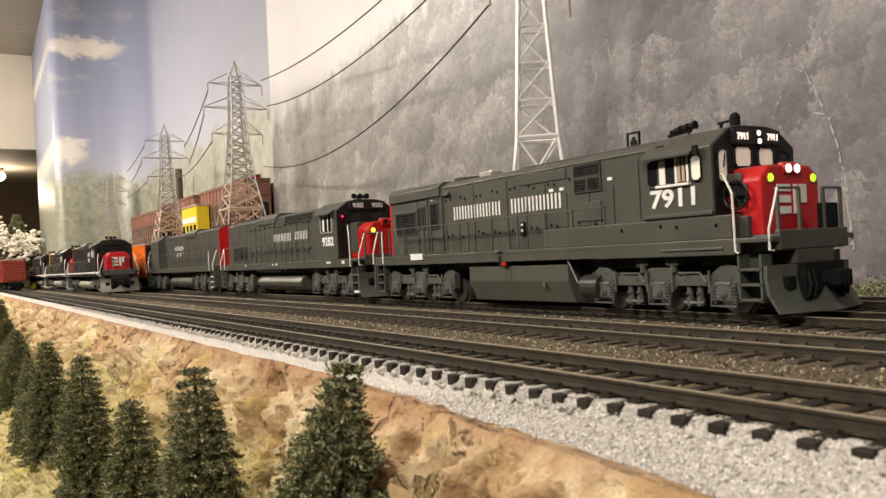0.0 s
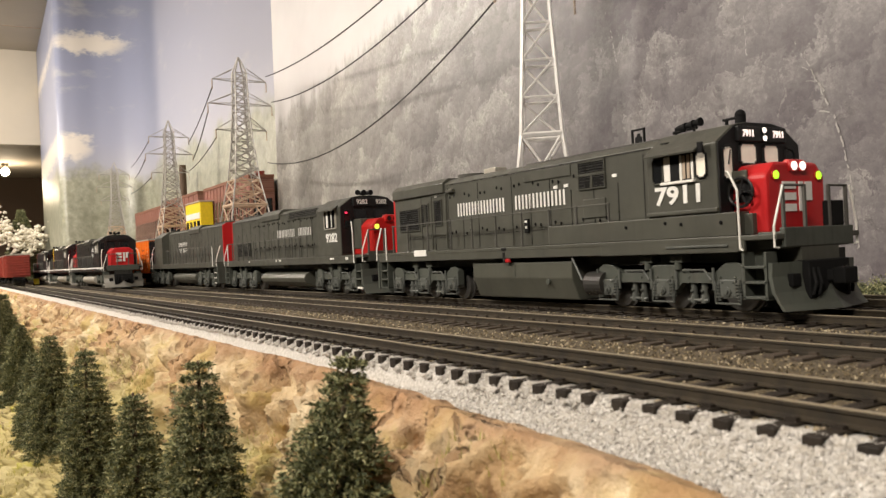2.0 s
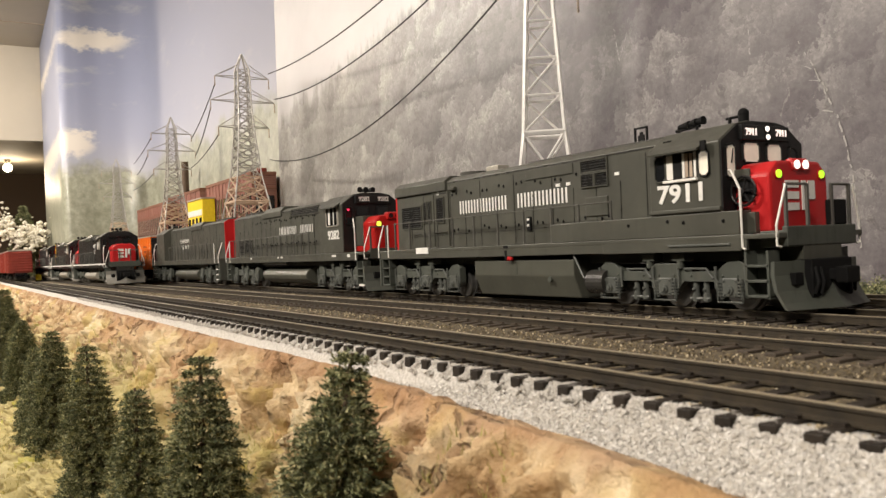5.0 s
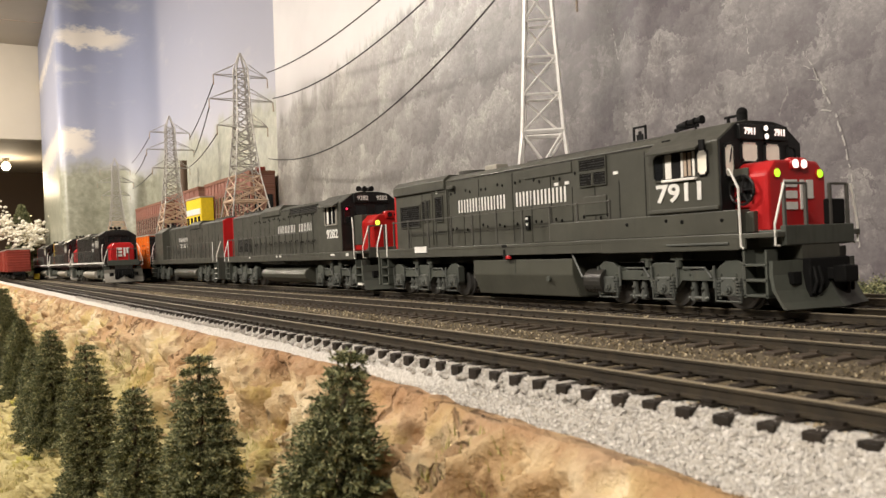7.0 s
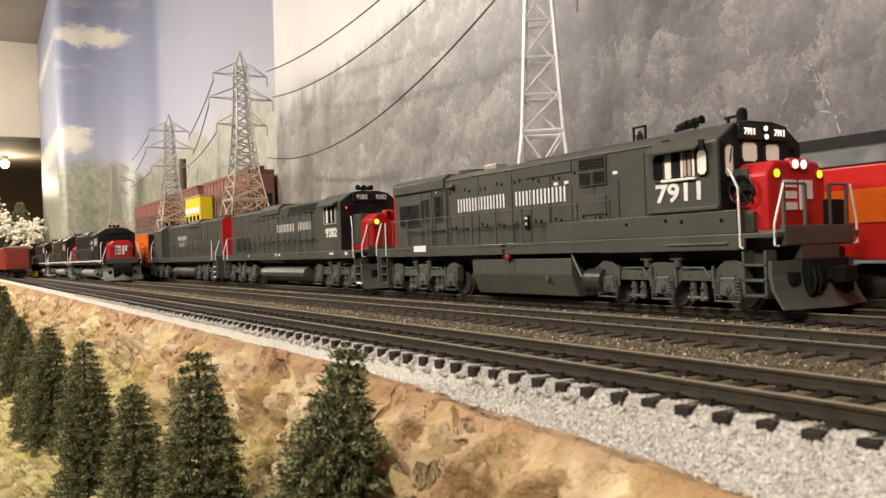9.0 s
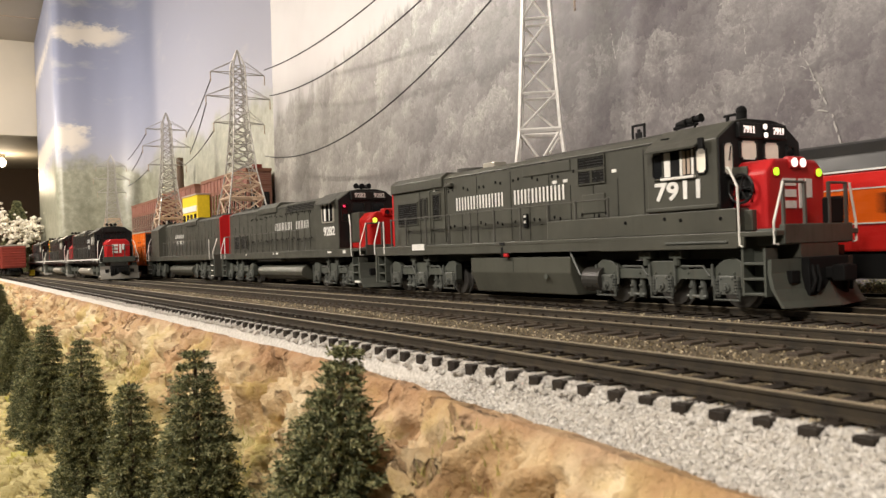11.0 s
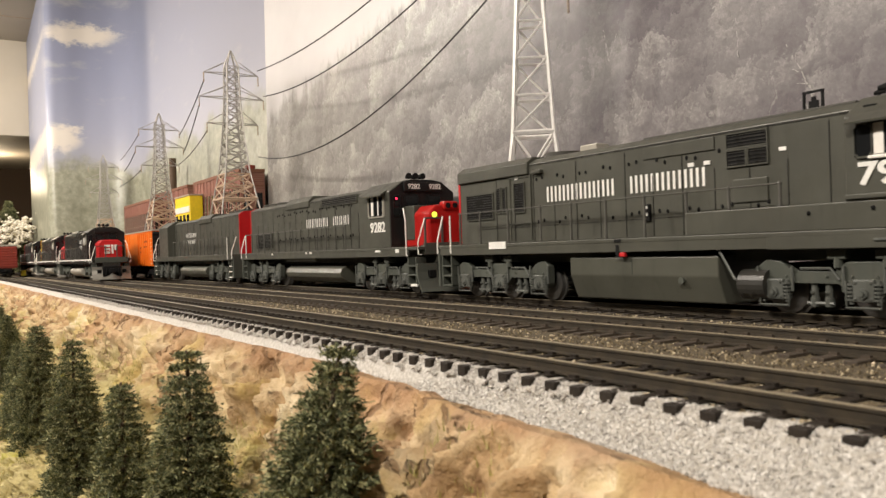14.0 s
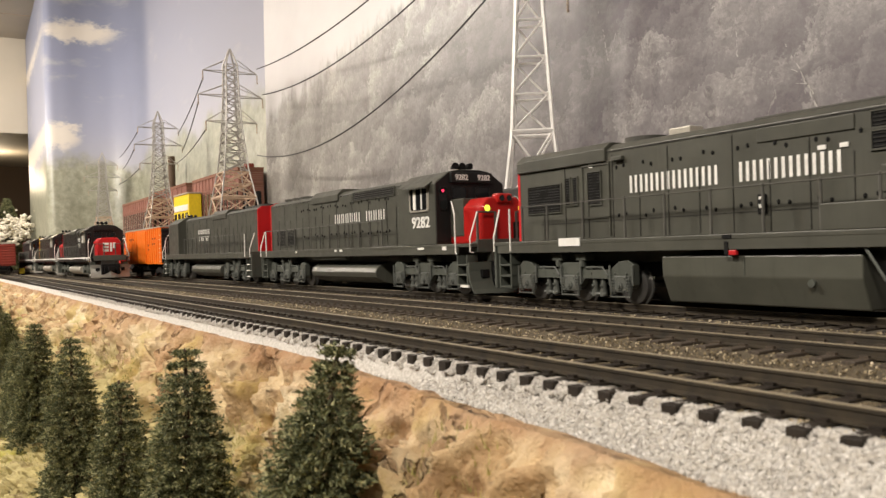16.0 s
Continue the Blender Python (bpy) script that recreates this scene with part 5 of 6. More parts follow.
def boxcar(x, y, length, paint, label, group="", rz=0, ribs=9):
    top = thing("boxcar", x, y, 0, label, "freight car", group, rz=rz)
    h = length / 2
    body = part("car_body", boxes((-h, h, -16.4, 16.4, 12.5, 47), bevel=0.4), paint, top)
    part("roof", prism(bmesh.new(), [(-16.8, 46.6), (16.8, 46.6), (16.6, 47.8), (0, 49.6), (-16.6, 47.8)], -h - 0.6, h + 0.6, "x"), SILVER, top, "silver ribbed roof")
    for s in (-1, 1):
        for k in range(-ribs, ribs + 1):
            if abs(k) > 2:
                xx = h * 0.98 * k / ribs
                part("side_post", boxes((xx - 0.7, xx + 0.7, *sorted((s * 16.3, s * 17.0)), 13, 46.4), bevel=0.15), paint, body)
        door = part("door", boxes((-h * 0.24, h * 0.24, *sorted((s * 16.3, s * 17.3)), 14, 45), bevel=0.3), paint, top)
        part("door_bar", boxes((-h * 0.2, h * 0.2, *sorted((s * 17.2, s * 17.6)), 22, 22.7), (-h * 0.2, h * 0.2, *sorted((s * 17.2, s * 17.6)), 36, 36.7)), paint, door)
    for lx in (h - 3.6, -h + 0.4):
        part("ladder", boxes(*[(lx, lx + 3.2, -17.5, -17.0, 15 + k * 4, 15.5 + k * 4) for k in range(7)]), WHITE if paint is ORANGE else paint, top)
    end = [(h - 0.5, 13)] + [q for k in range(8) for q in ((h + 0.5, 14.6 + k * 4), (h + 1.1, 15.2 + k * 4), (h + 1.1, 16.4 + k * 4), (h + 0.5, 17.0 + k * 4))] + [(h - 0.5, 46.6)]
    part("end_panel", prism(bmesh.new(), end, -16, 16, "y"), BLACK if paint is ORANGE else paint, top, "black ribbed car end" if paint is ORANGE else "")
    part("underframe", boxes((-h, h, -6, 6, 9, 12.5), (-12, 12, -14, 14, 7, 12)), MATBLACK, top)
    ws = car_truck(top, -h + 24) + car_truck(top, h - 24)
    for s in (-1, 1):
        coupler(top, s * h, s)
    if paint is ORANGE:
        for q in ((24, 35, 30, 31.6), (24, 33, 26, 27.4), (44, 58, 36, 37.5), (44, 55, 31, 32.4), (-58, -40, 37, 39)):
            part("car_mark", boxes((q[0], q[1], -16.75, -16.3, q[2], q[3])), CARRED, body, "dull stencilled bar")
    return top, ws


LOCO["boxcar"] = boxcar(-716, 0, 158, ORANGE, "bright orange model boxcar with a black end")
boxcar(-1268, -99.4, 150, CARRED, "dull red model boxcar standing far along the yard", "far red cars")
boxcar(-1430, -99.4, 150, CARRED, "dull red model boxcar standing far along the yard", "far red cars")
boxcar(-1592, -99.4, 150, CARRED, "dull red model boxcar standing far along the yard", "far red cars")


def daylight_locomotive():
    """A streamlined steam locomotive in black, silver, orange and red; x = 0 is its nose, it runs towards -x."""
    top = thing("steam_locomotive", 1022, 50, 0, "streamlined model steam locomotive in black, silver, red and orange", "locomotive")
    bm = rod(bmesh.new(), (6, 0, 36), (190, 0, 36), 15.2, 32)
    part("boiler", bm, BLACK, top, "glossy black boiler casing")
    bm = rod(bmesh.new(), (3, 0, 36), (46, 0, 36), 15.5, 32)
    part("smokebox", bm, SILVER, top, "silver smokebox front")
    part("smokebox_door", ball(bmesh.new(), (3.5, 0, 36), 15.4, (0.35, 1, 1), 3), SILVER, top)
    bm = prism(bmesh.new(), [(-11.5, 44), (11.5, 44), (10.5, 53.5), (6, 55.6), (-6, 55.6), (-10.5, 53.5)], 4, 188, "x", bevel=1.2)
    part("skyline_casing", bm, BLACK, top, "black streamlined casing along the boiler top")
    for s in (-1, 1):
        part("boiler_handrail", rods(((10, s * 16.6, 44.6), (170, s * 16.6, 44.6), 0.4)), HANDRAIL, top, "bright boiler handrail")
        y0, y1 = sorted((s * 14.6, s * 17.0))
        part("skirt", boxes((0, 206, y0, y1, 22.5, 33.2), bevel=0.3), DAYORANGE, top, "orange side skirt")
        part("skirt_band", prism(bmesh.new(), [(44, 33.2), (206, 33.2), (206, 39.6), (66, 39.6)], y0, y1, "y"), DAYRED, top, "red band above the skirt")
        part("skirt_line", boxes((64, 206, *sorted((s * 16.9, s * 17.3)), 39.4, 40.1), (0, 206, *sorted((s * 16.9, s * 17.2)), 22.2, 22.7)), HANDRAIL, top)
        for k in range(4):
            part("driving_wheel", rods(((82 + k * 23.5, s * 8, 11), (82 + k * 23.5, s * 10, 11), 11), seg=28), WHEEL, top)
        part("side_rod", boxes((70, 160, *sorted((s * 11, s * 12)), 9, 11)), STEEL, top)
        part("cylinder", rods(((36, s * 12.5, 11), (56, s * 12.5, 11), 5.5), seg=20), BLACK, top)
    bm = prism(bmesh.new(), [(-16, 10), (0, 4), (0, 33), (-6, 30), (-14, 20)], -14.5, 14.5, "y", bevel=1.5)
    part("pilot", bm, DAYORANGE, top, "orange streamlined pilot")
    part("cab", prism(bmesh.new(), [(-16.6, 20), (16.6, 20), (16.6, 46), (10, 53), (-10, 53), (-16.6, 46)], 172, 206, "x", bevel=0.5), BLACK, top)
    part("cab_band", boxes((188, 206.3, -17.0, 17.0, 22.5, 39.6)), DAYRED, top)
    part("underframe", boxes((0, 206, -7, 7, 5, 22)), MATBLACK, top)
    return top


def daylight_tender(lead):
    bm = boxes((0, 160, -16.4, 16.4, 12, 40), bevel=0.6)
    t = thing("tender", 1022 + 215, 50, 0, "model tender striped red and orange with black deck", "tender")
    part("body", bm, DAYRED, t)
    part("stripe", boxes((0.5, 159.5, -16.8, 16.8, 23, 33)), DAYORANGE, t, "broad orange stripe")
    part("deck", prism(bmesh.new(), [(-15.5, 40), (15.5, 40), (14, 46), (8, 50.5), (-8, 50.5), (-14, 46)], 2, 158, "x", bevel=0.6), BLACK, t, "black tender deck")
    part("deck_handrail", rods(((60, -15, 46.6), (150, -15, 46.6), 0.4)), HANDRAIL, t)
    for c in (32, 128):
        car_truck(t, c)
    return t


def passenger_car(x, label):
    c = thing("passenger_car", x, 50, 0, label, "passenger car", "streamlined passenger train")
    part("body", boxes((0, 290, -16.4, 16.4, 14, 38), bevel=0.8), DAYRED, c)
    part("stripe", boxes((1.5, 288.5, -16.75, 16.75, 22.5, 32.5)), DAYORANGE, c, "broad orange window stripe")
    part("roof", prism(bmesh.new(), [(-16.6, 38), (16.6, 38), (15.4, 43), (11, 46.6), (5, 48.0), (-5, 48.0), (-11, 46.6), (-15.4, 43)], 0, 290, "x", bevel=0.5), BLACK, c, "black rounded roof")
    part("stripe_line", boxes((0, 290, -17.0, -16.3, 37.8, 38.3), (0, 290, -17.0, -16.3, 32.4, 32.8), (0, 290, -17.0, -16.3, 22.2, 22.6)), HANDRAIL, c)
    for k in range(12):
        if k not in (1, 2, 9, 10):
            part("window", boxes((22 + k * 21, 32 + k * 21, -16.95, -16.5, 25, 31), bevel=0.2), GLASS, c)
    part("diaphragm", boxes((-5, 0, -9, 9, 13, 42), (290, 295, -9, 9, 13, 42)), MATBLACK, c)
    part("underframe", boxes((4, 286, -8, 8, 9, 14), (80, 200, -15, 15, 6, 14)), MATBLACK, c)
    for cx in (40, 250):
        car_truck(c, cx)
    return c


EXPRESS = [(daylight_locomotive(), 0)]
EXPRESS.append((daylight_tender(None), 215))
for k in range(3):
    EXPRESS.append((passenger_car(1022 + 384 + k * 302, "red and orange model passenger car with black roof"), 384 + k * 302))

# ---- power line ----


def half_width(z, fat=1.0):
    """Half the tower's width at a height, in millimetres."""
    rows = ((0, 23), (90, 12.0), (178, 7.2), (244, 6.2), (263, 0.4)) if fat == 1.0 else ((0, 34), (75, 22.5), (122, 14.0), (165, 9.8), (200, 7.6), (244, 6.6), (263, 0.4))
    for (z0, w0), (z1, w1) in zip(rows, rows[1:]):
        if z <= z1:
            return w0 + (w1 - w0) * (z - z0) / (z1 - z0)
    return 0.3


ARMS = ((178, 30), (208, 38), (236, 32))


def pylon(x, y, turn, label, upper, lower, single=False, scale=1.0):
    """A lattice transmission tower: legs, cross braces, three pairs of arms with insulators."""
    top = thing("power_pylon", x, y, -3.8, label, "power pylon", "model power line", rz=turn)
    top.scale = (scale,) * 3
    levels = [0, 45, 90, 112, 134, 156, 178, 194, 208, 222, 236, 244] if single else [0, 30, 60, 90, 105, 119, 132, 144, 155, 166, 178, 190, 200, 208, 217, 227, 236, 244]
    corners = [(-1, -1), (1, -1), (1, 1), (-1, 1)]
    thick = 1.25 if single else 1.0

    def at(k, z):
        w = half_width(z, 1.0 if single else 1.5)
        return (corners[k % 4][0] * w, corners[k % 4][1] * w, z)
    for k in range(4):
        leg = tube(bmesh.new(), [at(k, z) for z in (0, 75, 90, 122, 165, 178, 200, 244, 263)], 0.95 * thick, 6)
        part("leg", leg, upper, top)
        for a, b in zip(levels, levels[1:]):
            mat = lower if a < 118 else upper
            r = (0.85 if a < 118 and not single else 0.62 if a < 178 else 0.52) * thick
            bm = rod(bmesh.new(), at(k, a), at(k + 1, b), r, 5)
            if not single or a < 90:
                rod(bm, at(k + 1, a), at(k, b), r, 5)
            rod(bm, at(k, b), at(k + 1, b), 1.5 if b == 90 else r, 5)
            part("cross_brace", bm, mat, top)
    m = Matrix.Rotation(radians(-turn), 4, "Z")
    for z, reach in ARMS:
        for s in (-1, 1):
            bm = bmesh.new()
            tip = m @ Vector((0, s * reach, z))
            for q in (-1, 1):
                w = half_width(z, 1.0 if single else 1.5)
                rod(bm, m @ Vector((q * w, s * w, z)), tip, 0.55, 5)
                rod(bm, m @ Vector((q * w, s * w, z + 13)), tip, 0.42, 5)
            arm = part("cross_arm", bm, upper, top)
            bm = bmesh.new()
            for j in range(5):
                rod(bm, tip + Vector((0, 0, -1 - j * 2.2)), tip + Vector((0, 0, -2.4 - j * 2.2)), 0.8, 8)
            rod(bm, tip, tip + Vector((0, 0, -12)), 0.25, 5)
            part("insulator", bm, CONCRETE, arm, "stacked disc insulator")
    return top


PYLONS = [(-139, 110, 1.0), (-657, 94, 0.965), (-993, 92, 0.90), (-1452, 92, 1.0)]
pylon(-139, 110, 50, "silver lattice power pylon beside the backdrop", PYLONWHITE, PYLONWHITE, True)
pylon(-657, 94, 0, "grey lattice power pylon with a brown base", PYLON, PYLONRUST, scale=0.965)
pylon(-993, 92, 0, "grey lattice power pylon with a brown base", PYLON, PYLONRUST, scale=0.90)
pylon(-1452, 92, 0, "small hazy lattice power pylon by the sky backdrop", PYLON, PYLONRUST, scale=0.87)


def wire(a, b, sag):
    bm = bmesh.new()
    a, b = Vector(a), Vector(b)
    pts = [a.lerp(b, i / 28) - Vector((0, 0, sag * 4 * (i / 28) * (1 - i / 28))) for i in range(29)]
    tube(bm, pts, 0.6, 6)
    return tagged(part("power_wire", bm, WIRE), "slack black wire strung between pylons", "wire", "power wires")


for i, ((ax, ay, af), (bx, by, bf)) in enumerate(zip(PYLONS, PYLONS[1:])):
    for (z, reach), drop, sag in zip(ARMS, ((-42, 0, 2), (-4, -14, -14), (-14, -14, -20))[i], ((30, 17, 14), (4, 4, 4), (3, 3, 3))[i]):
        wire((ax, ay - reach * af, 20 + (z - 34) * af), (bx, by + reach * bf, 20 + (z + drop - 20) * bf), sag)

# ---- brick buildings against the backdrop ----


def brick_building(x0, x1, y0, y1, h, label, front_windows, end_windows):
    top = thing("brick_building", x1, y0, -3.8, label, "building")
    w, d = x1 - x0, y1 - y0
    part("wall", boxes((-w, 0, 0, d, 0, h), bevel=0.4), BRICK, top)
    part("parapet", boxes((-w - 1, 1, -1, d, h, h + 4), (-w - 0.6, 0.6, -0.6, d, h * 0.86, h * 0.86 + 2)), TRIMBROWN, top, "brown parapet and band course")
    n = front_windows
    for k in range(n):
        a = -w + w * (k + 0.26) / n
        b = -w + w * (k + 0.78) / n
        for z0, z1 in ((h * 0.10, h * 0.44), (h * 0.50, h * 0.84)):
            win = part("window", boxes((a, b, -0.5, 0.6, z0, z1)), GLASS, top)
            part("sill", boxes((a - 1, b + 1, -1.6, 0.4, z0 - 1.5, z0)), CONCRETE, win)
            part("mullion", boxes(((a + b) / 2 - 0.4, (a + b) / 2 + 0.4, -0.9, 0.2, z0, z1), (a, b, -0.9, 0.2, (z0 + z1) / 2 - 0.4, (z0 + z1) / 2 + 0.4)), CONCRETE, win)
        part("pilaster", boxes((a - w / n * 0.32, a - w / n * 0.16, -0.7, 0.4, 0, h)), BRICK, top)
    for k in range(end_windows):
        a = d * (k + 0.25) / end_windows
        b = d * (k + 0.75) / end_windows
        for z0, z1 in ((h * 0.12, h * 0.44), (h * 0.52, h * 0.80)):
            win = part("window", boxes((-0.6, 0.5, a, b, z0, z1)), GLASS, top)
            part("sill", boxes((-0.4, 1.6, a - 1, b + 1, z0 - 1.5, z0)), CONCRETE, win)
    return top


b = brick_building(-910, -711, 118, 149, 124, "red brick factory with stone bands and tall windows", 13, 2)
part("roof_box", rods(((-20, 20, 123), (-20, 20, 134), 6), seg=14), CARRED, b)
brick_building(-1388, -1151, 116, 132, 120, "red brick mill with rows of dark windows", 15, 2)
b2 = brick_building(-1230, -1006, 134, 149, 130, "dark brick mill block with a smoke stack, behind the yellow warehouse", 8, 1)
part("smoke_stack", rods(((-112, 7, 128), (-112, 7, 186), 5.5), seg=18), TRUNK, b2, "dark round smoke stack")
shed = thing("warehouse", -864, 99, -3.8, "bright yellow model warehouse with dark lower windows", "building")
part("wall", boxes((-78, 0, 0, 17, 0, 107), bevel=0.5), YELLOW, shed)
part("roof", boxes((-79, 1, -1, 18, 107, 109)), CONCRETE, shed)
for k in range(4):
    part("window", boxes((-74 + k * 19, -63 + k * 19, -0.5, 0.5, 70, 82)), GLASS, shed)
part("sign_band", boxes((-75, -3, -0.8, 0.4, 85, 93)), HANDRAIL, shed, "pale illegible sign band")

# ---- trees ----


def conifer(x, y, top_z, width, seed, label, sink=4, lean=(0, 0), ground=None):
    """A bottle-brush fir: a tapered trunk, drooping boughs and thousands of short needle tufts."""
    rng = random.Random(seed)
    x, y = x - lean[0], y - lean[1]
    base = (terrain(x, y) if ground is None else ground) - sink
    up = Vector((lean[0], lean[1], top_z - base))
    h = up.length
    t = thing("fir_tree", x, y, base, label, "tree", "fir trees on the slope")
    t.rotation_mode = "QUATERNION"
    t.rotation_quaternion = Vector((0, 0, 1)).rotation_difference(up)
    bm = rod(bmesh.new(), (0, 0, 0), (0, 0, h * 0.96), 1.3, 8, 0.3)
    for k in range(26):
        z = h * (0.12 + 0.8 * k / 26)
        a = k * 2.4
        r = width * (1 - z / h) * 0.8
        rod(bm, (0, 0, z), (math.cos(a) * r, math.sin(a) * r, z - r * 0.15), 0.35, 5, 0.12)
    part("trunk", bm, TRUNK, t, "thin brown trunk with boughs")
    verts, faces = [], []
    clumps = []
    tiers = int(13 + h * 0.24)
    for i in range(tiers):
        f = (i + rng.uniform(-0.15, 0.15)) / tiers
        z = h * (0.05 + 0.93 * f)
        reach = (0.5 + width * (1 - math.exp(-0.5 * (h - z) / width))) * rng.uniform(0.84, 1.10)
        boughs = int(7 + reach * 0.8)
        for j in range(boughs):
            a = (j + rng.uniform(-0.3, 0.3)) * 6.283 / boughs + i * 1.3
            r1 = reach * rng.uniform(0.78, 1.12)
            rise = rng.uniform(-0.08, 0.08) * h / tiers
            n = max(2, int(r1 * 0.75))
            for q in range(n):
                r = r1 * (0.25 + 0.75 * (q + 1) / n)
                clumps.append((Vector((math.cos(a) * r, math.sin(a) * r, z + rise - 0.32 * r + 0.16 * r * r / width)), Vector((math.cos(a), math.sin(a), rng.uniform(-0.1, 0.45)))))
    for c, out in clumps:
        cr = rng.uniform(0.8, 1.5) * (0.3 + 0.7 * width / 12)
        for _ in range(30):
            d = Vector((rng.gauss(0, 1), rng.gauss(0, 1), rng.gauss(0, 0.55)))
            p = c + d * cr * 0.55
            v = (out * 0.9 + Vector((rng.gauss(0, 0.6), rng.gauss(0, 0.6), rng.gauss(0, 0.6)))).normalized() * rng.uniform(0.5, 1.15) * (width / 11)
            side = v.cross(Vector((rng.gauss(0, 1), rng.gauss(0, 1), rng.gauss(0, 1)))).normalized() * rng.uniform(0.09, 0.17) * (width / 11)
            i = len(verts)
            for q in (p - side, p + side, p + v * 0.75 + side * 0.8, p + v, p + v * 0.75 - side * 0.8):
                verts.append(tuple(q * MM))
            faces.append((i, i + 1, i + 2, i + 3, i + 4))
    me = bpy.data.meshes.new("crown")
    me.from_pydata(verts, [], faces)
    me.materials.append(NEEDLE)
    ob = new("crown", me)
    ob.parent = t
    tagged(ob, "dense dark green foam needles")
    return t


FIR = "dark green bottle-brush fir tree on the rock slope"
conifer(122, -140, 6, 12.5, 11, FIR, lean=(6, 8))
conifer(70, -152, 2.5, 11.5, 12, FIR)
conifer(18, -156, -10.5, 11, 13, FIR)
conifer(-53, -158, -4.5, 11.5, 14, FIR)
conifer(-164, -158, -6.5, 13, 15, FIR)
conifer(-252, -158, -22, 12.5, 16, FIR)
conifer(-214, -163, -36, 11, 20, FIR)
conifer(-346, -158, -11, 16.5, 17, FIR)
conifer(-522, -158, 6, 17, 18, FIR)
conifer(-440, -166, -22, 15, 19, FIR)


def grass(count, x_range, y_range):
    rng = random.Random(5)
    verts, faces = [], []
    for _ in range(count):
        x, y = rng.uniform(*x_range), rng.uniform(*y_range)
        if noise.noise((x * 0.03, y * 0.05, 7)) < 0.02:
            continue
        z = terrain(x, y) - 0.3
        h = rng.uniform(1.0, 2.6)
        a = rng.uniform(0, 6.283)
        dx, dy = math.cos(a) * 0.16, math.sin(a) * 0.16
        lx, ly = rng.gauss(0, 0.5), rng.gauss(0, 0.5)
        i = len(verts)
        for q in ((x - dx, y - dy, z), (x + dx, y + dy, z), (x + lx, y + ly, z + h)):
            verts.append(tuple(c * MM for c in q))
        faces.append((i, i + 1, i + 2))
    me = bpy.data.meshes.new("grass")
    me.from_pydata(verts, [], faces)
    me.materials.append(GRASS)
    return tagged(new("grass", me), "yellow-green static grass tufts on the slope", "grass", "", "stuff")


grass(24000, (-420, 180), (-185, -128))


def undergrowth(name, label, spots, mat, tuft):
    rng = random.Random(77)
    verts, faces = [], []
    for x, y, r in spots:
        for _ in range(int(120 + r * 40)):
            d = Vector((rng.gauss(0, 1), rng.gauss(0, 1), abs(rng.gauss(0, 0.8)))) * r * 0.5
            p = Vector((x, y, -3.6)) + d
            u = Vector((rng.gauss(0, 1), rng.gauss(0, 1), rng.gauss(0, 1))).normalized() * tuft
            v = u.cross(Vector((rng.gauss(0, 1), rng.gauss(0, 1), rng.gauss(0, 1)))).normalized() * tuft * 0.6
            i = len(verts)
            verts += [tuple(q * MM) for q in (p - u, p + v, p + u, p - v)]
            faces.append((i, i + 1, i + 2, i + 3))
    me = bpy.data.meshes.new(name)
    me.from_pydata(verts, [], faces)
    me.materials.append(mat)
    return tagged(new(name, me), label, "undergrowth", "", "stuff")


rng_spots = random.Random(12)
undergrowth("foam_bushes", "low green and brown foam bushes along the foot of the backdrop",
            [(rng_spots.uniform(-120, 420), rng_spots.uniform(78, 142), rng_spots.uniform(3, 7)) for _ in range(70)], NEEDLE, 0.55)


def blossom_tree(x, y, z, h, label):
    rng = random.Random(31)
    t = thing("blossom_tree", x, y, z, label, "tree")
    bm = rod(bmesh.new(), (0, 0, 0), (0, 0, h * 0.6), 3, 8, 1.2)
    ends = []
    for k in range(14):
        a, e = rng.uniform(0, 6.28), rng.uniform(0.2, 1.2)
        q = Vector((math.cos(a) * math.cos(e), math.sin(a) * math.cos(e), math.sin(e))) * h * rng.uniform(0.3, 0.5)
        p = Vector((0, 0, h * rng.uniform(0.3, 0.6)))
        rod(bm, p, p + q, 1.0, 5, 0.3)
        ends.append(p + q)
    part("trunk", bm, TRUNK, t)
    bm = bmesh.new()
    for e in ends:
        for _ in range(34):
            q = e + Vector((rng.gauss(0, 1), rng.gauss(0, 1), rng.gauss(0, 1))) * h * 0.075
            ball(bm, q, rng.uniform(2.6, 6.0), (rng.uniform(0.7, 1.2), 1, rng.uniform(0.6, 1.1)), 1)
    part("crown", bm, BLOSSOM, t, "cream foam blossom")
    return t


blossom_tree(-1900, -62, -4, 150, "cream blossoming model tree at the far end of the layout")
conifer(-1975, -36, 175, 40, 41, "tall dark fir standing by the end of the backdrop", 4, ground=-4)
hut = thing("trackside_shed", -1850, -110, -4, "small grey trackside shed with a low brown roof", "building")
part("wall", boxes((-50, 50, -16, 20, 0, 40), bevel=1), CONCRETE, hut)
part("roof", prism(bmesh.new(), [(-20, 39), (24, 39), (2, 54)], -54, 54, "x"), CARRED, hut)
cart = thing("yellow_cart", -1230, -72, -3.8, "small yellow trackside cart", "cart")
part("tub", boxes((-6, 6, -4, 4, 3, 12), bevel=0.6), YELLOW, cart)
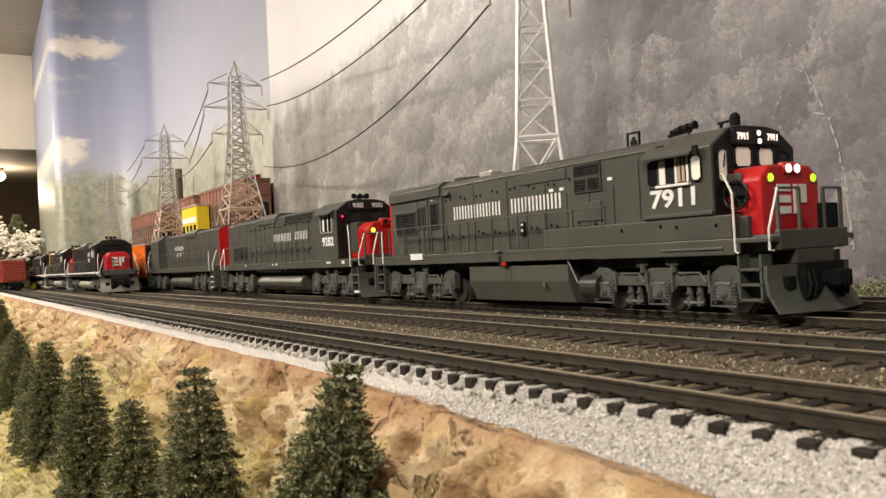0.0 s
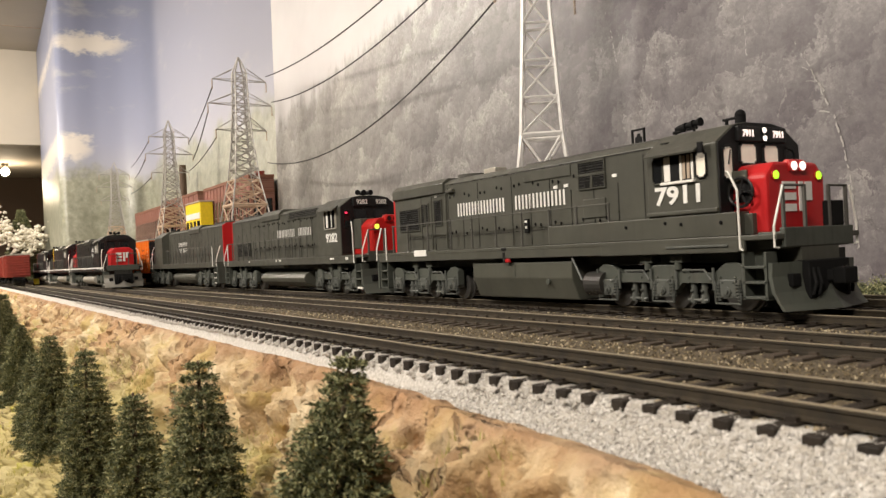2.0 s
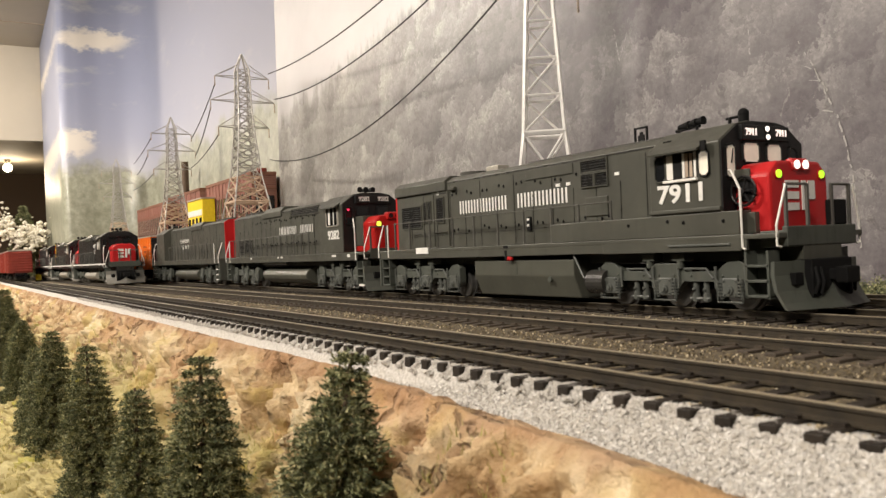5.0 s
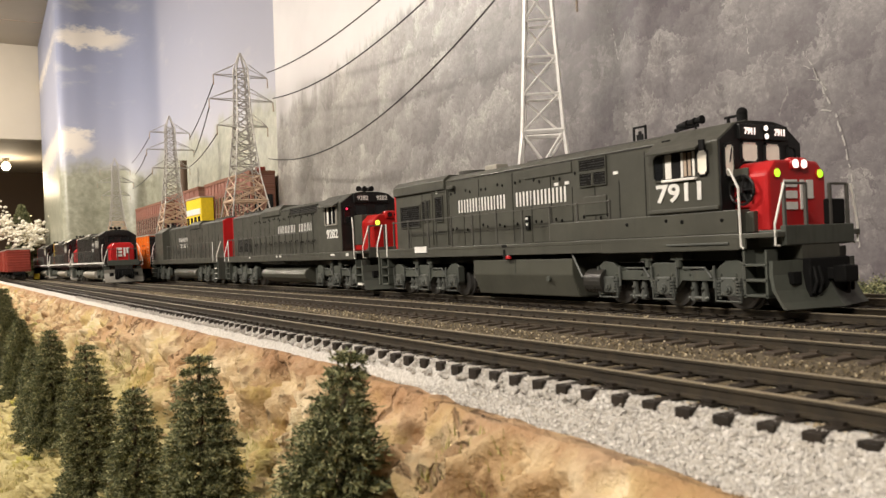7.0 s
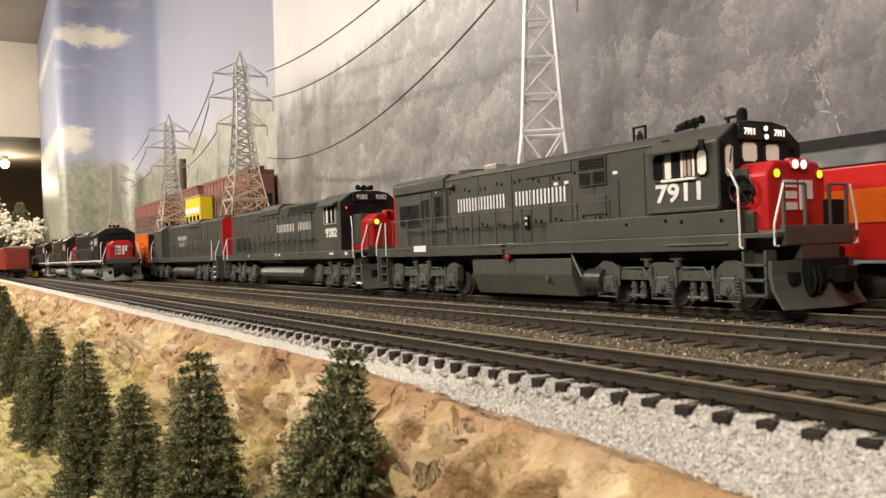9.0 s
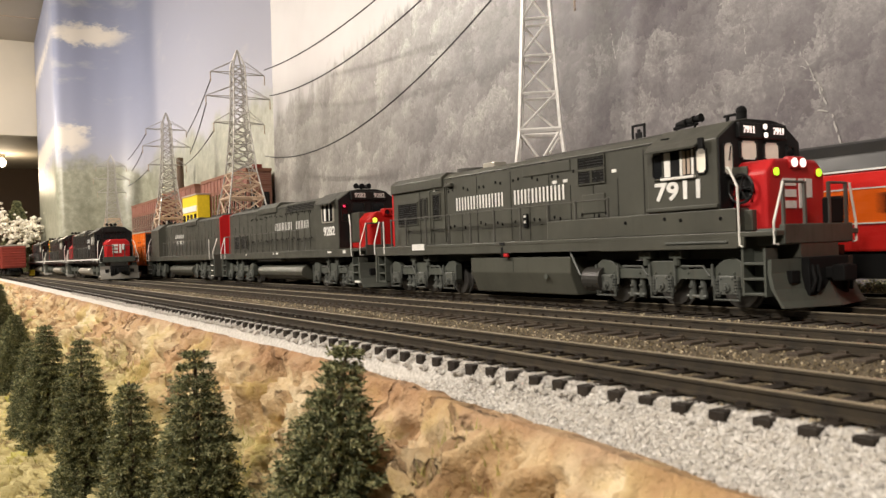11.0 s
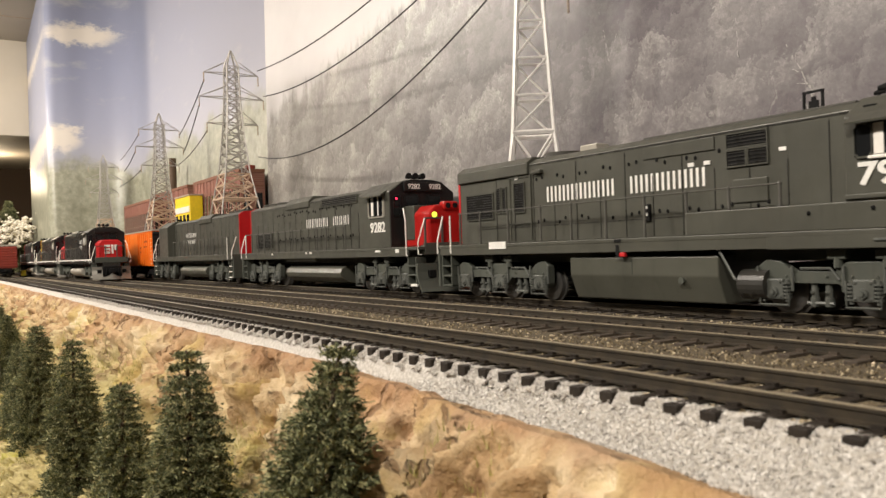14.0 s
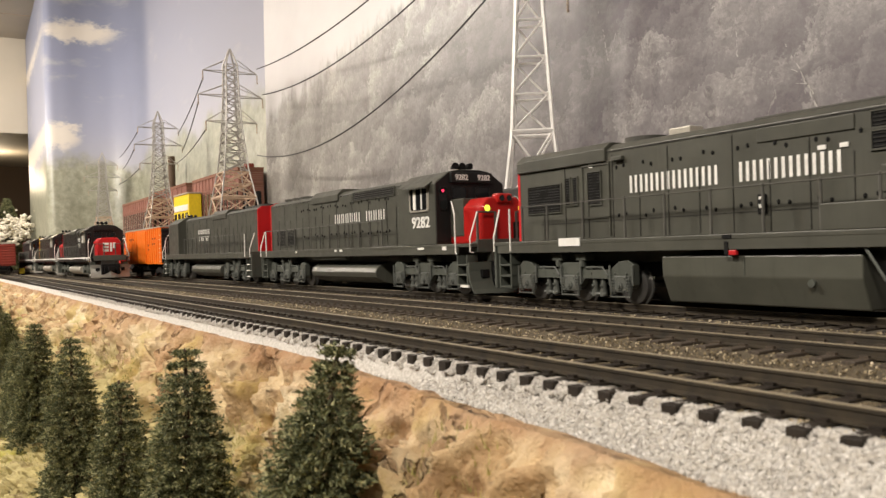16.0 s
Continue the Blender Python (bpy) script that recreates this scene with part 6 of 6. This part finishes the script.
part("wheel", rods(((-3, -4.5, 2.5), (-3, 4.5, 2.5), 2.5), ((3, -4.5, 2.5), (3, 4.5, 2.5), 2.5)), MATBLACK, cart)
bulb = thing("ceiling_bulb", -2450, -37, 314, "bare warm bulb under the lower ceiling", "lamp")
part("globe", ball(bmesh.new(), (0, 0, 0), 13), BULB, bulb, "glowing warm globe", True)
part("socket", rods(((0, 0, 14), (0, 0, 23.8), 9)), CEIL, bulb)
far_lamp = bpy.data.lights.new("bulb_light", "POINT")
far_lamp.energy, far_lamp.color, far_lamp.shadow_soft_size = 1.2, (1.0, 0.8, 0.55), 0.03
ob = new("bulb_light", far_lamp)
ob.location = (-2.45, -0.037, 0.285)

# ---- movement ----
ROLL = [(0, 0.0), (10.9, 0.0), (11.1, 2.4), (11.3, 6.0), (11.5, 10.8), (11.75, 17.8), (12, 24.7), (12.25, 30.8), (12.5, 36.3), (12.75, 41.0), (13, 45.6), (13.25, 50.3), (13.5, 55.0), (13.75, 60.1),
        (14, 65.4), (14.25, 70.8), (14.5, 76.0), (14.75, 80.8), (15, 85.6), (15.25, 90.7), (15.5, 95.9), (15.75, 101.3), (16, 106.7)]
PASS = [(0, 1022), (3.5, 1022), (4.5, 956), (5.5, 760), (6.5, 498), (7.5, 236), (8.5, -26), (9.5, -288), (10.5, -550), (11.5, -812), (12, -943), (13, -1150), (14, -1252), (14.6, -1270), (16, -1270)]


def motions():
    for key in ("lead", "second", "third", "boxcar"):
        ob, wheels = LOCO[key]
        base = ob.matrix_basis.copy()
        flip = -1 if key == "third" else 1
        walk(ob, [(t, Matrix.Translation((s * MM, 0, 0)) @ base) for t, s in ROLL])
        for w in wheels:
            r = w.location.z
            x = w.location.x
            rows = []
            for t, s in ROLL:
                rows.append((t, Matrix.Translation((x, 0, r)) @ Matrix.Rotation(flip * s * MM / r, 4, "Y")))
            walk(w, rows)
    for ob, offset in EXPRESS:
        walk(ob, [(t, pose((x + offset) * MM, 0.05, 0)) for t, x in PASS])


motions()
